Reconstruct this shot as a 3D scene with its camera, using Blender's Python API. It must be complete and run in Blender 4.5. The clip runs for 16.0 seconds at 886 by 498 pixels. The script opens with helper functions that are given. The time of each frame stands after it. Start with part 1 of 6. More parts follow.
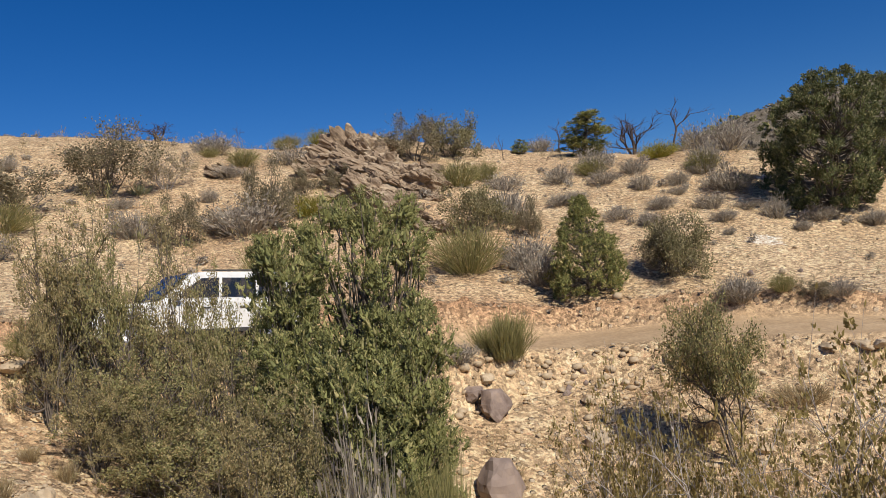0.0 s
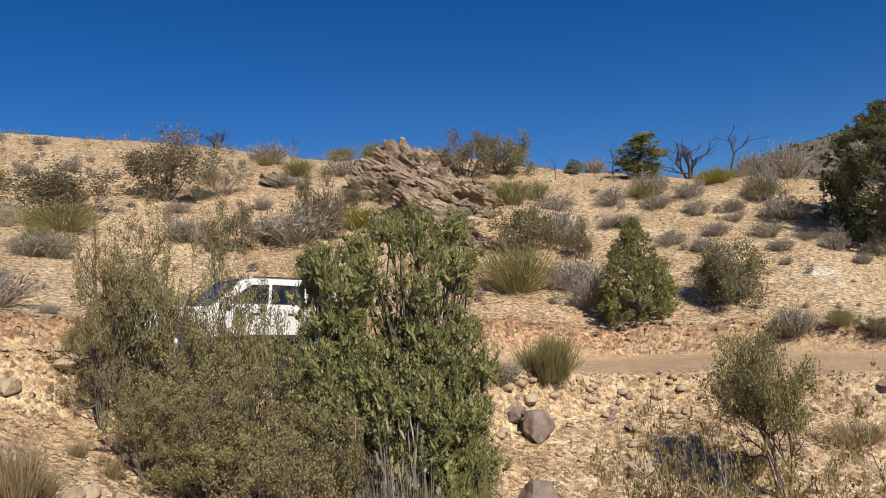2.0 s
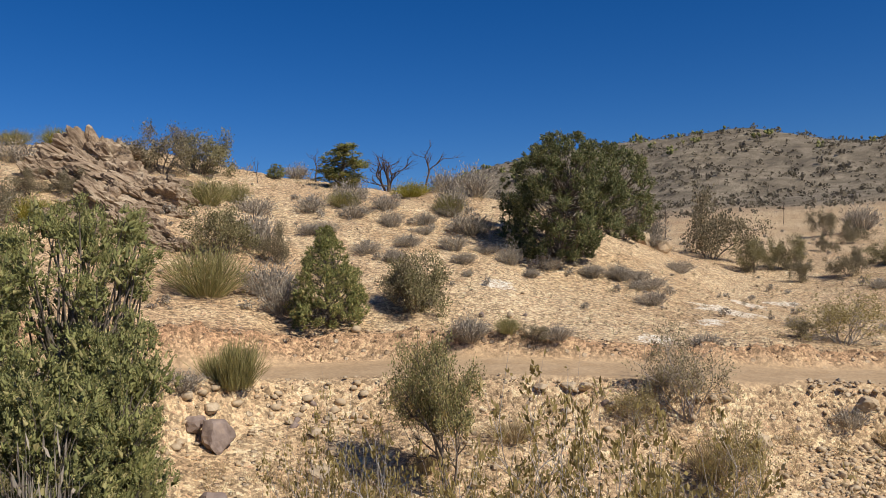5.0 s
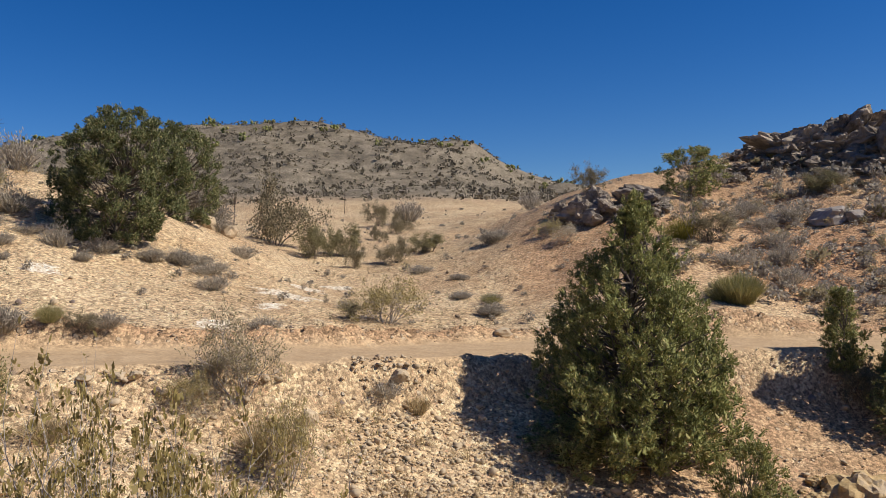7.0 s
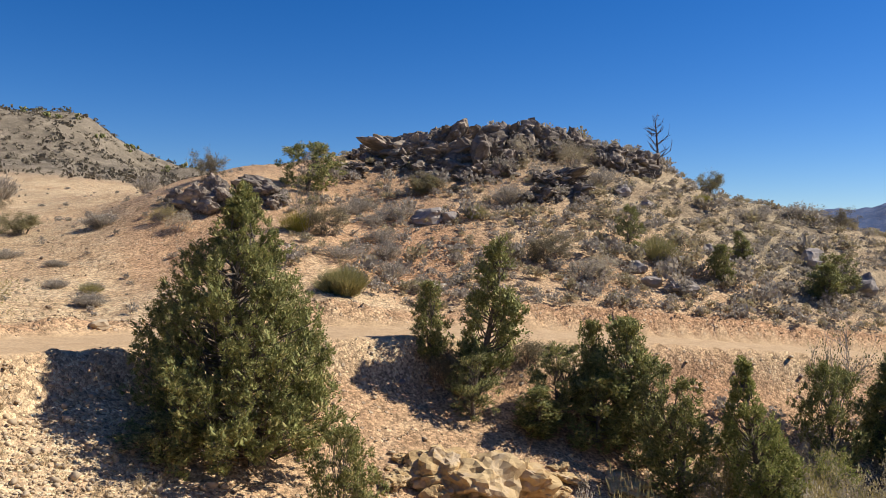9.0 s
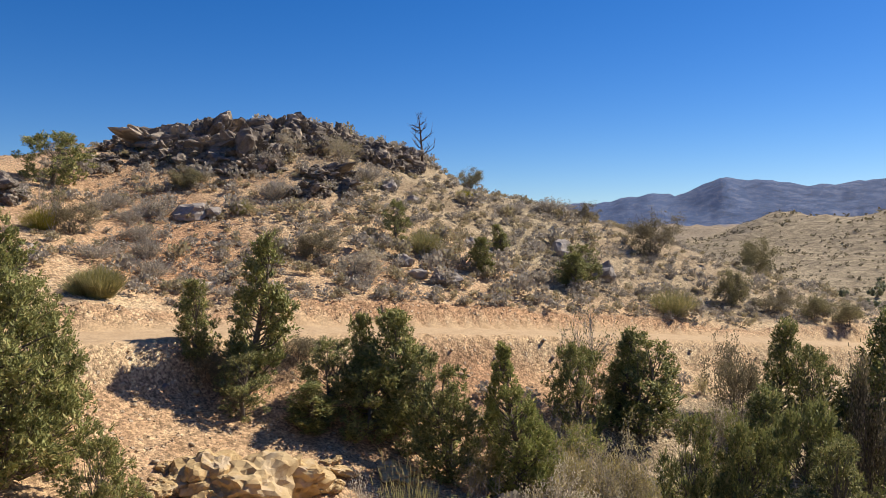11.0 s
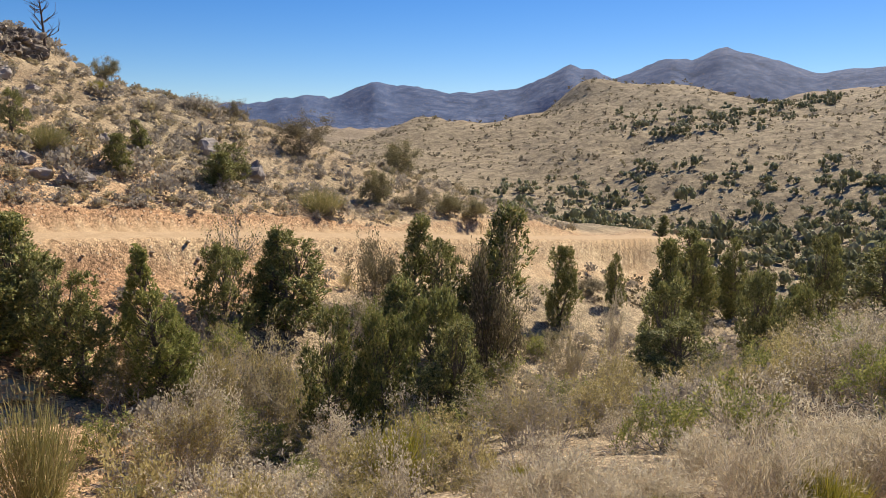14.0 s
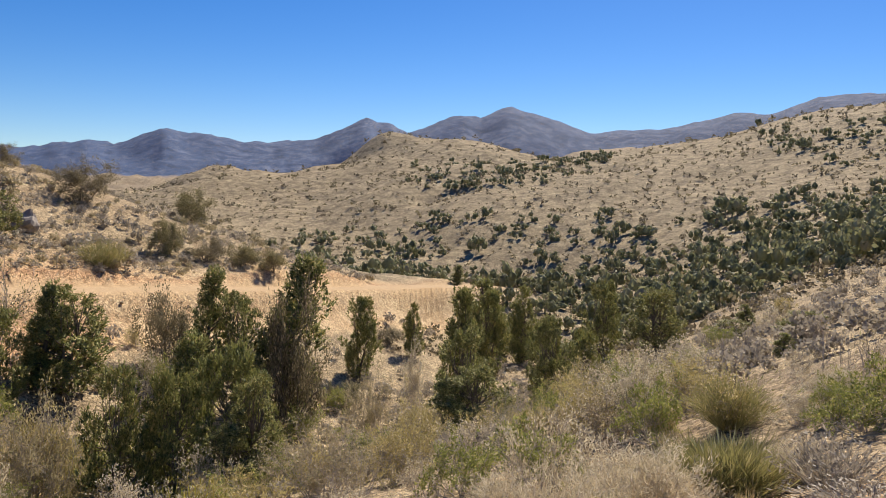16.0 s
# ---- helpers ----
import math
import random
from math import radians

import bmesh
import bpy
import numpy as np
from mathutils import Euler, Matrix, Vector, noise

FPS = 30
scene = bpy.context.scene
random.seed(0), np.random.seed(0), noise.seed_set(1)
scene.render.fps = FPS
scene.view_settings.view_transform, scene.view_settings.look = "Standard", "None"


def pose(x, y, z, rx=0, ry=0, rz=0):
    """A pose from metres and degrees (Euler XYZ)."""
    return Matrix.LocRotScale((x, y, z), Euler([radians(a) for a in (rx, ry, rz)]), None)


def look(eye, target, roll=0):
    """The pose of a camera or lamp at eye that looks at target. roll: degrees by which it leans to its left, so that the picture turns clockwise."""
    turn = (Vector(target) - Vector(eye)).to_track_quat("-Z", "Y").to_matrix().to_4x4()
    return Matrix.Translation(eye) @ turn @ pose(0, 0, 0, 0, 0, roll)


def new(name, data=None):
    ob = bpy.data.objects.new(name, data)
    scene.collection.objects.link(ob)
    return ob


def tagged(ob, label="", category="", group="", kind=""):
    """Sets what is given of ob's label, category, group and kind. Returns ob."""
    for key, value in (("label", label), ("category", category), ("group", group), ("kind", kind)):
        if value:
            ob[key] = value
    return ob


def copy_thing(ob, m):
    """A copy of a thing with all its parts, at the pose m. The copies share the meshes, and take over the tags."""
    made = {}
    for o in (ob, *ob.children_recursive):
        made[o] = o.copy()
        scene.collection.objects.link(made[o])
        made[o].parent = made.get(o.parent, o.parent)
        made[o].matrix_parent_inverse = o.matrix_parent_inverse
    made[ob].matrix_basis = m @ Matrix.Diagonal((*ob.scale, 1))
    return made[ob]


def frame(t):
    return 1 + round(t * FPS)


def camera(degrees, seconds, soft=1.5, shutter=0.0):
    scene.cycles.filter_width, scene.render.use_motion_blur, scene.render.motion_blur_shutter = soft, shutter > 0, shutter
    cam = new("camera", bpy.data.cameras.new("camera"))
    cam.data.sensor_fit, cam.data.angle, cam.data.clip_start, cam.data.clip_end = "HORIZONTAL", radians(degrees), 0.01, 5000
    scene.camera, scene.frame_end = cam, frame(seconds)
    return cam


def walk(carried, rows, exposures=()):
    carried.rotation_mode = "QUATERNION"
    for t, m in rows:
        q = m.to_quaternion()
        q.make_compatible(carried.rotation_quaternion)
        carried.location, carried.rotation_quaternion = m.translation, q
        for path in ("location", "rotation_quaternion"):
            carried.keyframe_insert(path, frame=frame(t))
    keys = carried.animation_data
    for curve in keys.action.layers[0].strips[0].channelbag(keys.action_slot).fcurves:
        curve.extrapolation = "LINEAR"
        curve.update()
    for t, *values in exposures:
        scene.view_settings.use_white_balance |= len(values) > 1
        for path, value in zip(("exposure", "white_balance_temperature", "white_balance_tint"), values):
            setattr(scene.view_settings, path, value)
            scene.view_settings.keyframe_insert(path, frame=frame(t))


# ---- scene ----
EXPOSURES = [(0.0, 0.06, 6500, 10), (5.5, 0.12, 6500, 10), (7.5, 0.28, 6500, 10), (9.0, 0.52, 6550, 10), (12.5, 0.6, 6900, 10), (16.0, 0.66, 7100, 10)]
# The camera: a person on the slope across the gully turns on the spot, from the parked car to the open valley.
# seconds, place in metres, then yaw, pitch and roll in degrees
cam = camera(57.15, 16.0, soft=0.4)
PATH = [
    (0, -0.011, 0.003, 2.978, 0.35, 1.5, 6.09),
    (0.5, -0.092, 0.015, 2.978, 4.12, 2.21, 5.3),
    (1, -0.112, 0.031, 2.981, 6.85, 2.59, 4.7),
    (1.5, -0.085, 0.015, 2.993, 6.56, 2.87, 4.01),
    (2, -0.025, 0.015, 2.995, 3.67, 2.89, 3.42),
    (2.5, 0.069, 0.005, 2.997, 0.21, 2.34, 3.13),
    (3, 0.115, 0.011, 2.986, -2.95, 1.95, 3.07),
    (3.2, 0.148, 0.008, 2.993, -4.24, 1.97, 3.04),
    (5.3, 0.424, 0.043, 2.996, -20.9, 2.42, 1.67),
    (5.5, 0.463, 0.025, 2.987, -24.06, 2.34, 1.48),
    (6, 0.561, -0.061, 2.975, -32.55, 1.71, 1.27),
    (6.5, 0.643, -0.11, 2.962, -40.72, 0.84, 1.3),
    (7, 0.708, -0.13, 2.95, -46.49, 0.43, 1.37),
    (7.5, 0.789, -0.177, 2.973, -54.88, 0.1, 0.37),
    (8, 0.881, -0.381, 3, -62.59, -0.19, -0.57),
    (8.5, 0.943, -0.538, 2.986, -67.57, -0.37, -1.09),
    (9, 1.003, -0.645, 2.996, -72.38, -0.45, -0.67),
    (9.2, 1.011, -0.621, 3.001, -74.31, -0.44, -0.59),
    (11.3, 0.938, -0.667, 2.976, -90.42, -0.91, 0.01),
    (11.5, 0.977, -0.704, 2.953, -91.63, -1.09, -0.18),
    (12, 0.972, -0.811, 2.932, -95.33, -2.14, -0.43),
    (12.5, 0.983, -0.934, 2.901, -100.07, -3.55, -0.6),
    (13, 0.996, -1.056, 2.895, -104.65, -4.85, -0.83),
    (13.5, 0.995, -1.165, 2.869, -108.51, -6.06, -1.04),
    (14, 1.037, -1.185, 2.848, -112.36, -7.51, -0.8),
    (14.5, 1.033, -1.184, 2.842, -116.55, -8.64, -0.8),
    (15, 1.028, -1.158, 2.85, -120.31, -8.67, -1.16),
    (15.5, 1.008, -1.148, 2.861, -123.61, -7.07, -1.53),
    (16, 1.009, -1.147, 2.894, -126.47, -3.68, -1.54),
]
walk(cam, [(t, pose(x, y, z, 90 + pitch, roll, yaw)) for t, x, y, z, yaw, pitch, roll in PATH], EXPOSURES)

# ---- light: a clear midday sky, the sun behind and to the right of the first view ----
SUN_BEARING, SUN_HEIGHT = 148.0, 43.0           # degrees clockwise from +y, and above the horizon
world = bpy.data.worlds.new("clear_sky")
scene.world = world
world.use_nodes = True
sky = world.node_tree.nodes.new("ShaderNodeTexSky")
sky.sky_type = "NISHITA"
sky.sun_disc = False
sky.sun_elevation, sky.sun_rotation = radians(SUN_HEIGHT), radians(SUN_BEARING)
sky.altitude, sky.air_density, sky.dust_density, sky.ozone_density = 1800, 1.0, 0.6, 6.0
world.node_tree.nodes["Background"].inputs["Strength"].default_value = 0.075
rich = world.node_tree.nodes.new("ShaderNodeHueSaturation")
rich.inputs["Hue"].default_value, rich.inputs["Saturation"].default_value = 0.510, 1.29
world.node_tree.links.new(sky.outputs[0], rich.inputs["Color"])
world.node_tree.links.new(rich.outputs[0], world.node_tree.nodes["Background"].inputs["Color"])
sun_lamp = bpy.data.lights.new("sun", "SUN")
sun_lamp.energy, sun_lamp.angle, sun_lamp.color = 4.45, radians(0.53), (1.0, 0.93, 0.82)
sun = new("sun", sun_lamp)
toward = Vector((math.sin(radians(SUN_BEARING)) * math.cos(radians(SUN_HEIGHT)),
                 math.cos(radians(SUN_BEARING)) * math.cos(radians(SUN_HEIGHT)), math.sin(radians(SUN_HEIGHT))))
sun.matrix_world = look(toward * 50, (0, 0, 0))

# ---- materials ----


class Nodes:
    """A material's node tree, with short ways to add and join nodes."""

    def __init__(self, name, roughness=0.9, specular=0.25):
        self.material = bpy.data.materials.new(name)
        self.material.use_nodes = True
        self.tree = self.material.node_tree
        self.shader = self.tree.nodes["Principled BSDF"]
        self.shader.inputs["Roughness"].default_value = roughness
        self.shader.inputs["Specular IOR Level"].default_value = specular
        self.coords = self.tree.nodes.new("ShaderNodeTexCoord").outputs["Object"]

    def add(self, kind, **values):
        node = self.tree.nodes.new(kind)
        for key, value in values.items():
            socket = node.inputs[key.replace("_", " ")]
            if isinstance(value, bpy.types.NodeSocket):
                self.tree.links.new(value, socket)
            else:
                socket.default_value = value
        return node

    def noise(self, scale, detail=4.0, rough=0.6, vector=None):
        return self.add("ShaderNodeTexNoise", Scale=scale, Detail=detail, Roughness=rough, Vector=vector or self.coords).outputs[0]

    def cells(self, scale, output="Distance", vector=None):
        return self.add("ShaderNodeTexVoronoi", Scale=scale, Vector=vector or self.coords).outputs[output]

    def attribute(self, name):
        node = self.tree.nodes.new("ShaderNodeAttribute")
        node.attribute_name = name
        return node.outputs["Fac"]

    def ramp(self, value, *stops):
        node = self.add("ShaderNodeValToRGB", Fac=value)
        marks = node.color_ramp.elements
        while len(marks) < len(stops):
            marks.new(0.5)
        for mark, (place, colour) in zip(marks, stops):
            mark.position = place
            mark.color = (*colour, 1) if len(colour) == 3 else (colour[0],) * 3 + (1,)
        return node.outputs[0]

    def level(self, value, low, high):
        node = self.add("ShaderNodeMapRange", Value=value)
        node.inputs["From Min"].default_value, node.inputs["From Max"].default_value = low, high
        return node.outputs[0]

    def mix(self, factor, a, b, blend="MIX"):
        node = self.tree.nodes.new("ShaderNodeMix")
        node.data_type, node.blend_type = "RGBA", blend
        for socket, value in ((node.inputs[0], factor), (node.inputs[6], a), (node.inputs[7], b)):
            if isinstance(value, bpy.types.NodeSocket):
                self.tree.links.new(value, socket)
            elif isinstance(value, tuple):
                socket.default_value = (*value, 1)
            else:
                socket.default_value = value
        return node.outputs[2]

    def maths(self, operation, a, b=0.0):
        node = self.tree.nodes.new("ShaderNodeMath")
        node.operation = operation
        for socket, value in zip(node.inputs, (a, b)):
            if isinstance(value, bpy.types.NodeSocket):
                self.tree.links.new(value, socket)
            else:
                socket.default_value = value
        return node.outputs[0]

    def random(self):
        return self.tree.nodes.new("ShaderNodeObjectInfo").outputs["Random"]

    def island(self):
        return self.tree.nodes.new("ShaderNodeNewGeometry").outputs["Random Per Island"]

    def bump(self, height, strength=0.5, distance=0.02):
        node = self.add("ShaderNodeBump", Strength=strength, Distance=distance, Height=height)
        self.tree.links.new(node.outputs[0], self.shader.inputs["Normal"])

    def done(self, colour):
        if isinstance(colour, tuple):
            self.shader.inputs["Base Color"].default_value = (*colour, 1)
        else:
            self.tree.links.new(colour, self.shader.inputs["Base Color"])
        return self.material


def ground_material():
    n = Nodes("dry_stony_ground", 0.95, 0.15)
    big, mid, fine = n.noise(0.11, 5), n.noise(0.9, 6, 0.65), n.noise(9.0, 5, 0.7)
    soil = n.ramp(mid, (0.30, (0.335, 0.224, 0.125)), (0.52, (0.455, 0.324, 0.192)), (0.72, (0.545, 0.414, 0.262)))
    soil = n.mix(n.level(big, 0.45, 0.7), soil, (0.53, 0.392, 0.242))
    red = n.ramp(mid, (0.3, (0.29, 0.165, 0.09)), (0.7, (0.42, 0.25, 0.14)))
    colour = n.mix(n.attribute("red"), soil, red)
    grey = n.ramp(n.noise(0.16, 8, 0.7), (0.34, (0.09, 0.075, 0.056)), (0.48, (0.165, 0.138, 0.10)), (0.66, (0.26, 0.22, 0.162)))
    colour = n.mix(n.attribute("grey"), colour, grey)
    straw = n.ramp(n.noise(0.30, 7, 0.72), (0.39, (0.13, 0.10, 0.07)), (0.48, (0.24, 0.19, 0.12)), (0.62, (0.385, 0.31, 0.20)))
    straw = n.mix(n.level(n.noise(1.4, 3), 0.5, 0.62), straw, (0.20, 0.165, 0.11))
    colour = n.mix(n.attribute("straw"), colour, straw)
    # mountain rock, with the blue of distance haze painted into its colour
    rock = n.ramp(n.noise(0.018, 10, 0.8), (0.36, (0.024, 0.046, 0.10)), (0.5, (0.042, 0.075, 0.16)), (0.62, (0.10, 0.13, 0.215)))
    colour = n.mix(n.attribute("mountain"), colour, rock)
    road = n.ramp(n.noise(1.6, 6, 0.6), (0.3, (0.385, 0.265, 0.152)), (0.7, (0.485, 0.35, 0.212)))
    colour = n.mix(n.attribute("road"), colour, road)
    pale = n.level(n.maths("ADD", n.attribute("pale"), n.maths("MULTIPLY", n.noise(0.9, 8, 0.8), 2.8)), 1.92, 2.02)
    colour = n.mix(pale, colour, (0.66, 0.56, 0.43))
    # gravel: chips of lighter and darker stone, each with its own tone
    rough = n.level(n.attribute("road"), 1.0, 0.35)
    chips = n.cells(11.0, "Color")
    chip = n.add("ShaderNodeSeparateColor", Color=chips).outputs[0]
    colour = n.mix(rough, colour, n.mix(chip, (0.25, 0.245, 0.24), (0.77, 0.765, 0.755)), "OVERLAY")
    colour = n.mix(n.maths("MULTIPLY", rough, 0.85), colour, n.ramp(n.noise(3.5, 7, 0.8), (0.36, (0.32,)), (0.64, (0.76,))), "OVERLAY")
    colour = n.mix(0.5, colour, n.ramp(fine, (0.32, (0.32,)), (0.68, (0.75,))), "OVERLAY")
    # here and there a larger stone, pale or brown, half sunk in the soil
    lump = n.add("ShaderNodeTexVoronoi", Scale=3.6, Vector=n.coords)
    lump_tone = n.add("ShaderNodeSeparateColor", Color=lump.outputs["Color"])
    chosen = n.maths("MULTIPLY", n.level(lump_tone.outputs[0], 0.66, 0.68), n.level(lump.outputs["Distance"], 0.33, 0.25))
    chosen = n.maths("MULTIPLY", chosen, rough)
    colour = n.mix(n.maths("MULTIPLY", chosen, 0.75), colour, n.mix(lump_tone.outputs[1], (0.24, 0.17, 0.115), (0.60, 0.49, 0.35)))
    grit = n.add("ShaderNodeSeparateColor", Color=n.cells(31.0, "Color")).outputs[0]
    colour = n.mix(n.maths("MULTIPLY", rough, 0.6), colour, n.mix(grit, (0.28, 0.28, 0.28), (0.72, 0.72, 0.72)), "OVERLAY")
    height = n.maths("ADD", n.maths("MULTIPLY", n.cells(11.0), -0.5), n.maths("MULTIPLY", fine, 0.9))
    height = n.maths("ADD", height, n.maths("MULTIPLY", n.cells(31.0), -0.35))
    n.bump(n.maths("ADD", height, n.maths("MULTIPLY", chosen, 1.6)), n.maths("MULTIPLY", rough, 1.0), 0.045)
    return n.done(colour)


GROUND = ground_material()

# ---- the lie of the land: landforms as points fitted to the camera's view, metres ----
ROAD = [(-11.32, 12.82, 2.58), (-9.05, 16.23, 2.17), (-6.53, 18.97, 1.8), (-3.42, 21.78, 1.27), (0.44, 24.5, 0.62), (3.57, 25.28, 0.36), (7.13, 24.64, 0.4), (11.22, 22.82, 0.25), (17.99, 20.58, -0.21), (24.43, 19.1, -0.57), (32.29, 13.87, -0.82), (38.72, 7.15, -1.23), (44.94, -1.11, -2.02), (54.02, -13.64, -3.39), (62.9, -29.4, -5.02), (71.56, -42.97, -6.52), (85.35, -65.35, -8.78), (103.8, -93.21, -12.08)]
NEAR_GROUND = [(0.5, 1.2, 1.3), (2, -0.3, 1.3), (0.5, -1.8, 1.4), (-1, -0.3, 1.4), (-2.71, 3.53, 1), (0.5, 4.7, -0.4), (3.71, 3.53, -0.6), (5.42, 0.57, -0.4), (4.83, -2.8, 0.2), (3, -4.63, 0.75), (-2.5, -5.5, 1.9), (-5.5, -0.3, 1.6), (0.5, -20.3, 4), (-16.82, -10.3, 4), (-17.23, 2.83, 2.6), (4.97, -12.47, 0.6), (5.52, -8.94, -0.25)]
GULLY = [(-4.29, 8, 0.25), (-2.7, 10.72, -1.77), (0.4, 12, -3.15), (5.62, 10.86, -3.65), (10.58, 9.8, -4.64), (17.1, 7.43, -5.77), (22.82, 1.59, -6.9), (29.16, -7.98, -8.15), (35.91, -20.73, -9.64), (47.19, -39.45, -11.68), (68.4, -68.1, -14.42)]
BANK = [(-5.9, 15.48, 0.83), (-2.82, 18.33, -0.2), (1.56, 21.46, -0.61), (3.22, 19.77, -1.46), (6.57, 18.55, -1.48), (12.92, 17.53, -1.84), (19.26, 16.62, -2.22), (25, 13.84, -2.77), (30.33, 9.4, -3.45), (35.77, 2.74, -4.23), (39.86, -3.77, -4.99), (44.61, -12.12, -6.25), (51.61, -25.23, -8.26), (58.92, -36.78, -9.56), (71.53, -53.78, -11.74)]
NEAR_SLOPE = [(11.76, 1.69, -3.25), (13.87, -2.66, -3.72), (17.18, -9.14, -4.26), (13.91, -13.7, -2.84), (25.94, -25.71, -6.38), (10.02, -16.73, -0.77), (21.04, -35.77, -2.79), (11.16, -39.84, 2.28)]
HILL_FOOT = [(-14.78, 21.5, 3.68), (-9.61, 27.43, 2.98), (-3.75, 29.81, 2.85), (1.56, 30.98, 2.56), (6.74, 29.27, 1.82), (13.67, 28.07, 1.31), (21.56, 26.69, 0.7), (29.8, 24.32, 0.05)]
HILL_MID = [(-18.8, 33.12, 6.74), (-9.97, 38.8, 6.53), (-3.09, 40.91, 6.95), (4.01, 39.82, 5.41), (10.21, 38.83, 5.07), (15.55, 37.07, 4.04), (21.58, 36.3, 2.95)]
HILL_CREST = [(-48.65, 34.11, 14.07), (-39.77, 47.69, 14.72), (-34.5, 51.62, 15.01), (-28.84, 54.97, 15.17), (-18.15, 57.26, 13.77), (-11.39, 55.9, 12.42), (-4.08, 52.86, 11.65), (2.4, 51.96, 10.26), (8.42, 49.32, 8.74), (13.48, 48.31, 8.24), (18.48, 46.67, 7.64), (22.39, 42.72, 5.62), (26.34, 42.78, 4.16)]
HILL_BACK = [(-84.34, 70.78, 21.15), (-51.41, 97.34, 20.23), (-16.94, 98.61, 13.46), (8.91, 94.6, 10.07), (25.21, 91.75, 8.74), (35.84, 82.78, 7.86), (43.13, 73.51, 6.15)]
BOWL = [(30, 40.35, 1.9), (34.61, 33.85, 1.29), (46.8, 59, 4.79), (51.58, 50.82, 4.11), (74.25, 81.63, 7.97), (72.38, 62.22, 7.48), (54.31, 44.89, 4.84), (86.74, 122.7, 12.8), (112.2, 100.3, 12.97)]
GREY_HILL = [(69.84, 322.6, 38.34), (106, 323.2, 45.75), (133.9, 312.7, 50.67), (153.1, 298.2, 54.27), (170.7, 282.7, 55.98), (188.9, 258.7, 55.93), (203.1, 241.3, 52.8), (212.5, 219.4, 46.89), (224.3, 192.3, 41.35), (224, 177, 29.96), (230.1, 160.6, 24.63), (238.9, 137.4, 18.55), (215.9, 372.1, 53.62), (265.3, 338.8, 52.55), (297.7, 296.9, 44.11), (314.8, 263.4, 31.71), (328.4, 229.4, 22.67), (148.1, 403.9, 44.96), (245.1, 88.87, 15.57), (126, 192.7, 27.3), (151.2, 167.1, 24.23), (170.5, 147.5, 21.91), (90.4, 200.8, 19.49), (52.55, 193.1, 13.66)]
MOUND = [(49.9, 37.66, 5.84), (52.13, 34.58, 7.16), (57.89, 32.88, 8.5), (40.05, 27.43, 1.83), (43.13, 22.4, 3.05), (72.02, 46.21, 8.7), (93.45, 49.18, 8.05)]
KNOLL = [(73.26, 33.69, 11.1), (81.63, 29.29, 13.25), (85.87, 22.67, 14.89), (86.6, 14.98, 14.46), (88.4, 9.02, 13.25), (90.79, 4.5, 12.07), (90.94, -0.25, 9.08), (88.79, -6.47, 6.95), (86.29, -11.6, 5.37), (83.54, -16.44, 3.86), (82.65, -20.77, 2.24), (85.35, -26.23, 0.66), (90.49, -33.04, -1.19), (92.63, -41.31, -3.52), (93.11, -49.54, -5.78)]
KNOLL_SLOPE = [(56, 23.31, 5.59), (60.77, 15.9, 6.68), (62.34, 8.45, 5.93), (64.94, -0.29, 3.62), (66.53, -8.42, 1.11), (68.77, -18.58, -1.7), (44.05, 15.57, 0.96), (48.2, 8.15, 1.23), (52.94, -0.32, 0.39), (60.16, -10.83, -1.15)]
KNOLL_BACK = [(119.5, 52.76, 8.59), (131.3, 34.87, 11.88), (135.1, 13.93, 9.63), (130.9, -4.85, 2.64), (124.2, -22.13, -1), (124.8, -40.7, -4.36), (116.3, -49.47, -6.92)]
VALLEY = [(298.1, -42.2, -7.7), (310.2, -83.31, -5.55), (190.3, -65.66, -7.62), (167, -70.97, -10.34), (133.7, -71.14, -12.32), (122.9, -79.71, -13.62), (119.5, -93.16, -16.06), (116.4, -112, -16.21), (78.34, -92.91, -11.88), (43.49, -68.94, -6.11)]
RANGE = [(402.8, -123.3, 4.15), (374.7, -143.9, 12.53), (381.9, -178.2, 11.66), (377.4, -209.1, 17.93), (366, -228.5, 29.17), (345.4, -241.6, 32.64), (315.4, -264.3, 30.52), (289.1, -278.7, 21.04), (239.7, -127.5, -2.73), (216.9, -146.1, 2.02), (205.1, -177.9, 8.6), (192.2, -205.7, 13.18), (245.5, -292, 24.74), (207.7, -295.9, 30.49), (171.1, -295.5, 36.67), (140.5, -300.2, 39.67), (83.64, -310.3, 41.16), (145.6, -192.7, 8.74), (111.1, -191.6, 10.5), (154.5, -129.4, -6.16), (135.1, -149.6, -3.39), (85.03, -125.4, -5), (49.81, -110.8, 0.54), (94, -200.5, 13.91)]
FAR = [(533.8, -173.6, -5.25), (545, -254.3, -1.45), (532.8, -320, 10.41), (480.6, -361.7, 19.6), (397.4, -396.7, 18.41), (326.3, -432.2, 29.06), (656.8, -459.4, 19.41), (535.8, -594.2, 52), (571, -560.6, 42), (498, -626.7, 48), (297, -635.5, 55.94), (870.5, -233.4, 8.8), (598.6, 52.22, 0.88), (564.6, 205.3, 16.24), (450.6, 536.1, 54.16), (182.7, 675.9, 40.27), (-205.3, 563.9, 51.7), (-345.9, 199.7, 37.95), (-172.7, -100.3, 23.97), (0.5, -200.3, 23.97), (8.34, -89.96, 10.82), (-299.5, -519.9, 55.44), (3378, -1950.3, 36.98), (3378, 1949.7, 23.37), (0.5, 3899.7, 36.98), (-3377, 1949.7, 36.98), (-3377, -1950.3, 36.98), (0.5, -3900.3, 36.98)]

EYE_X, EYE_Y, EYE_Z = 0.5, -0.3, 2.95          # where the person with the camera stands


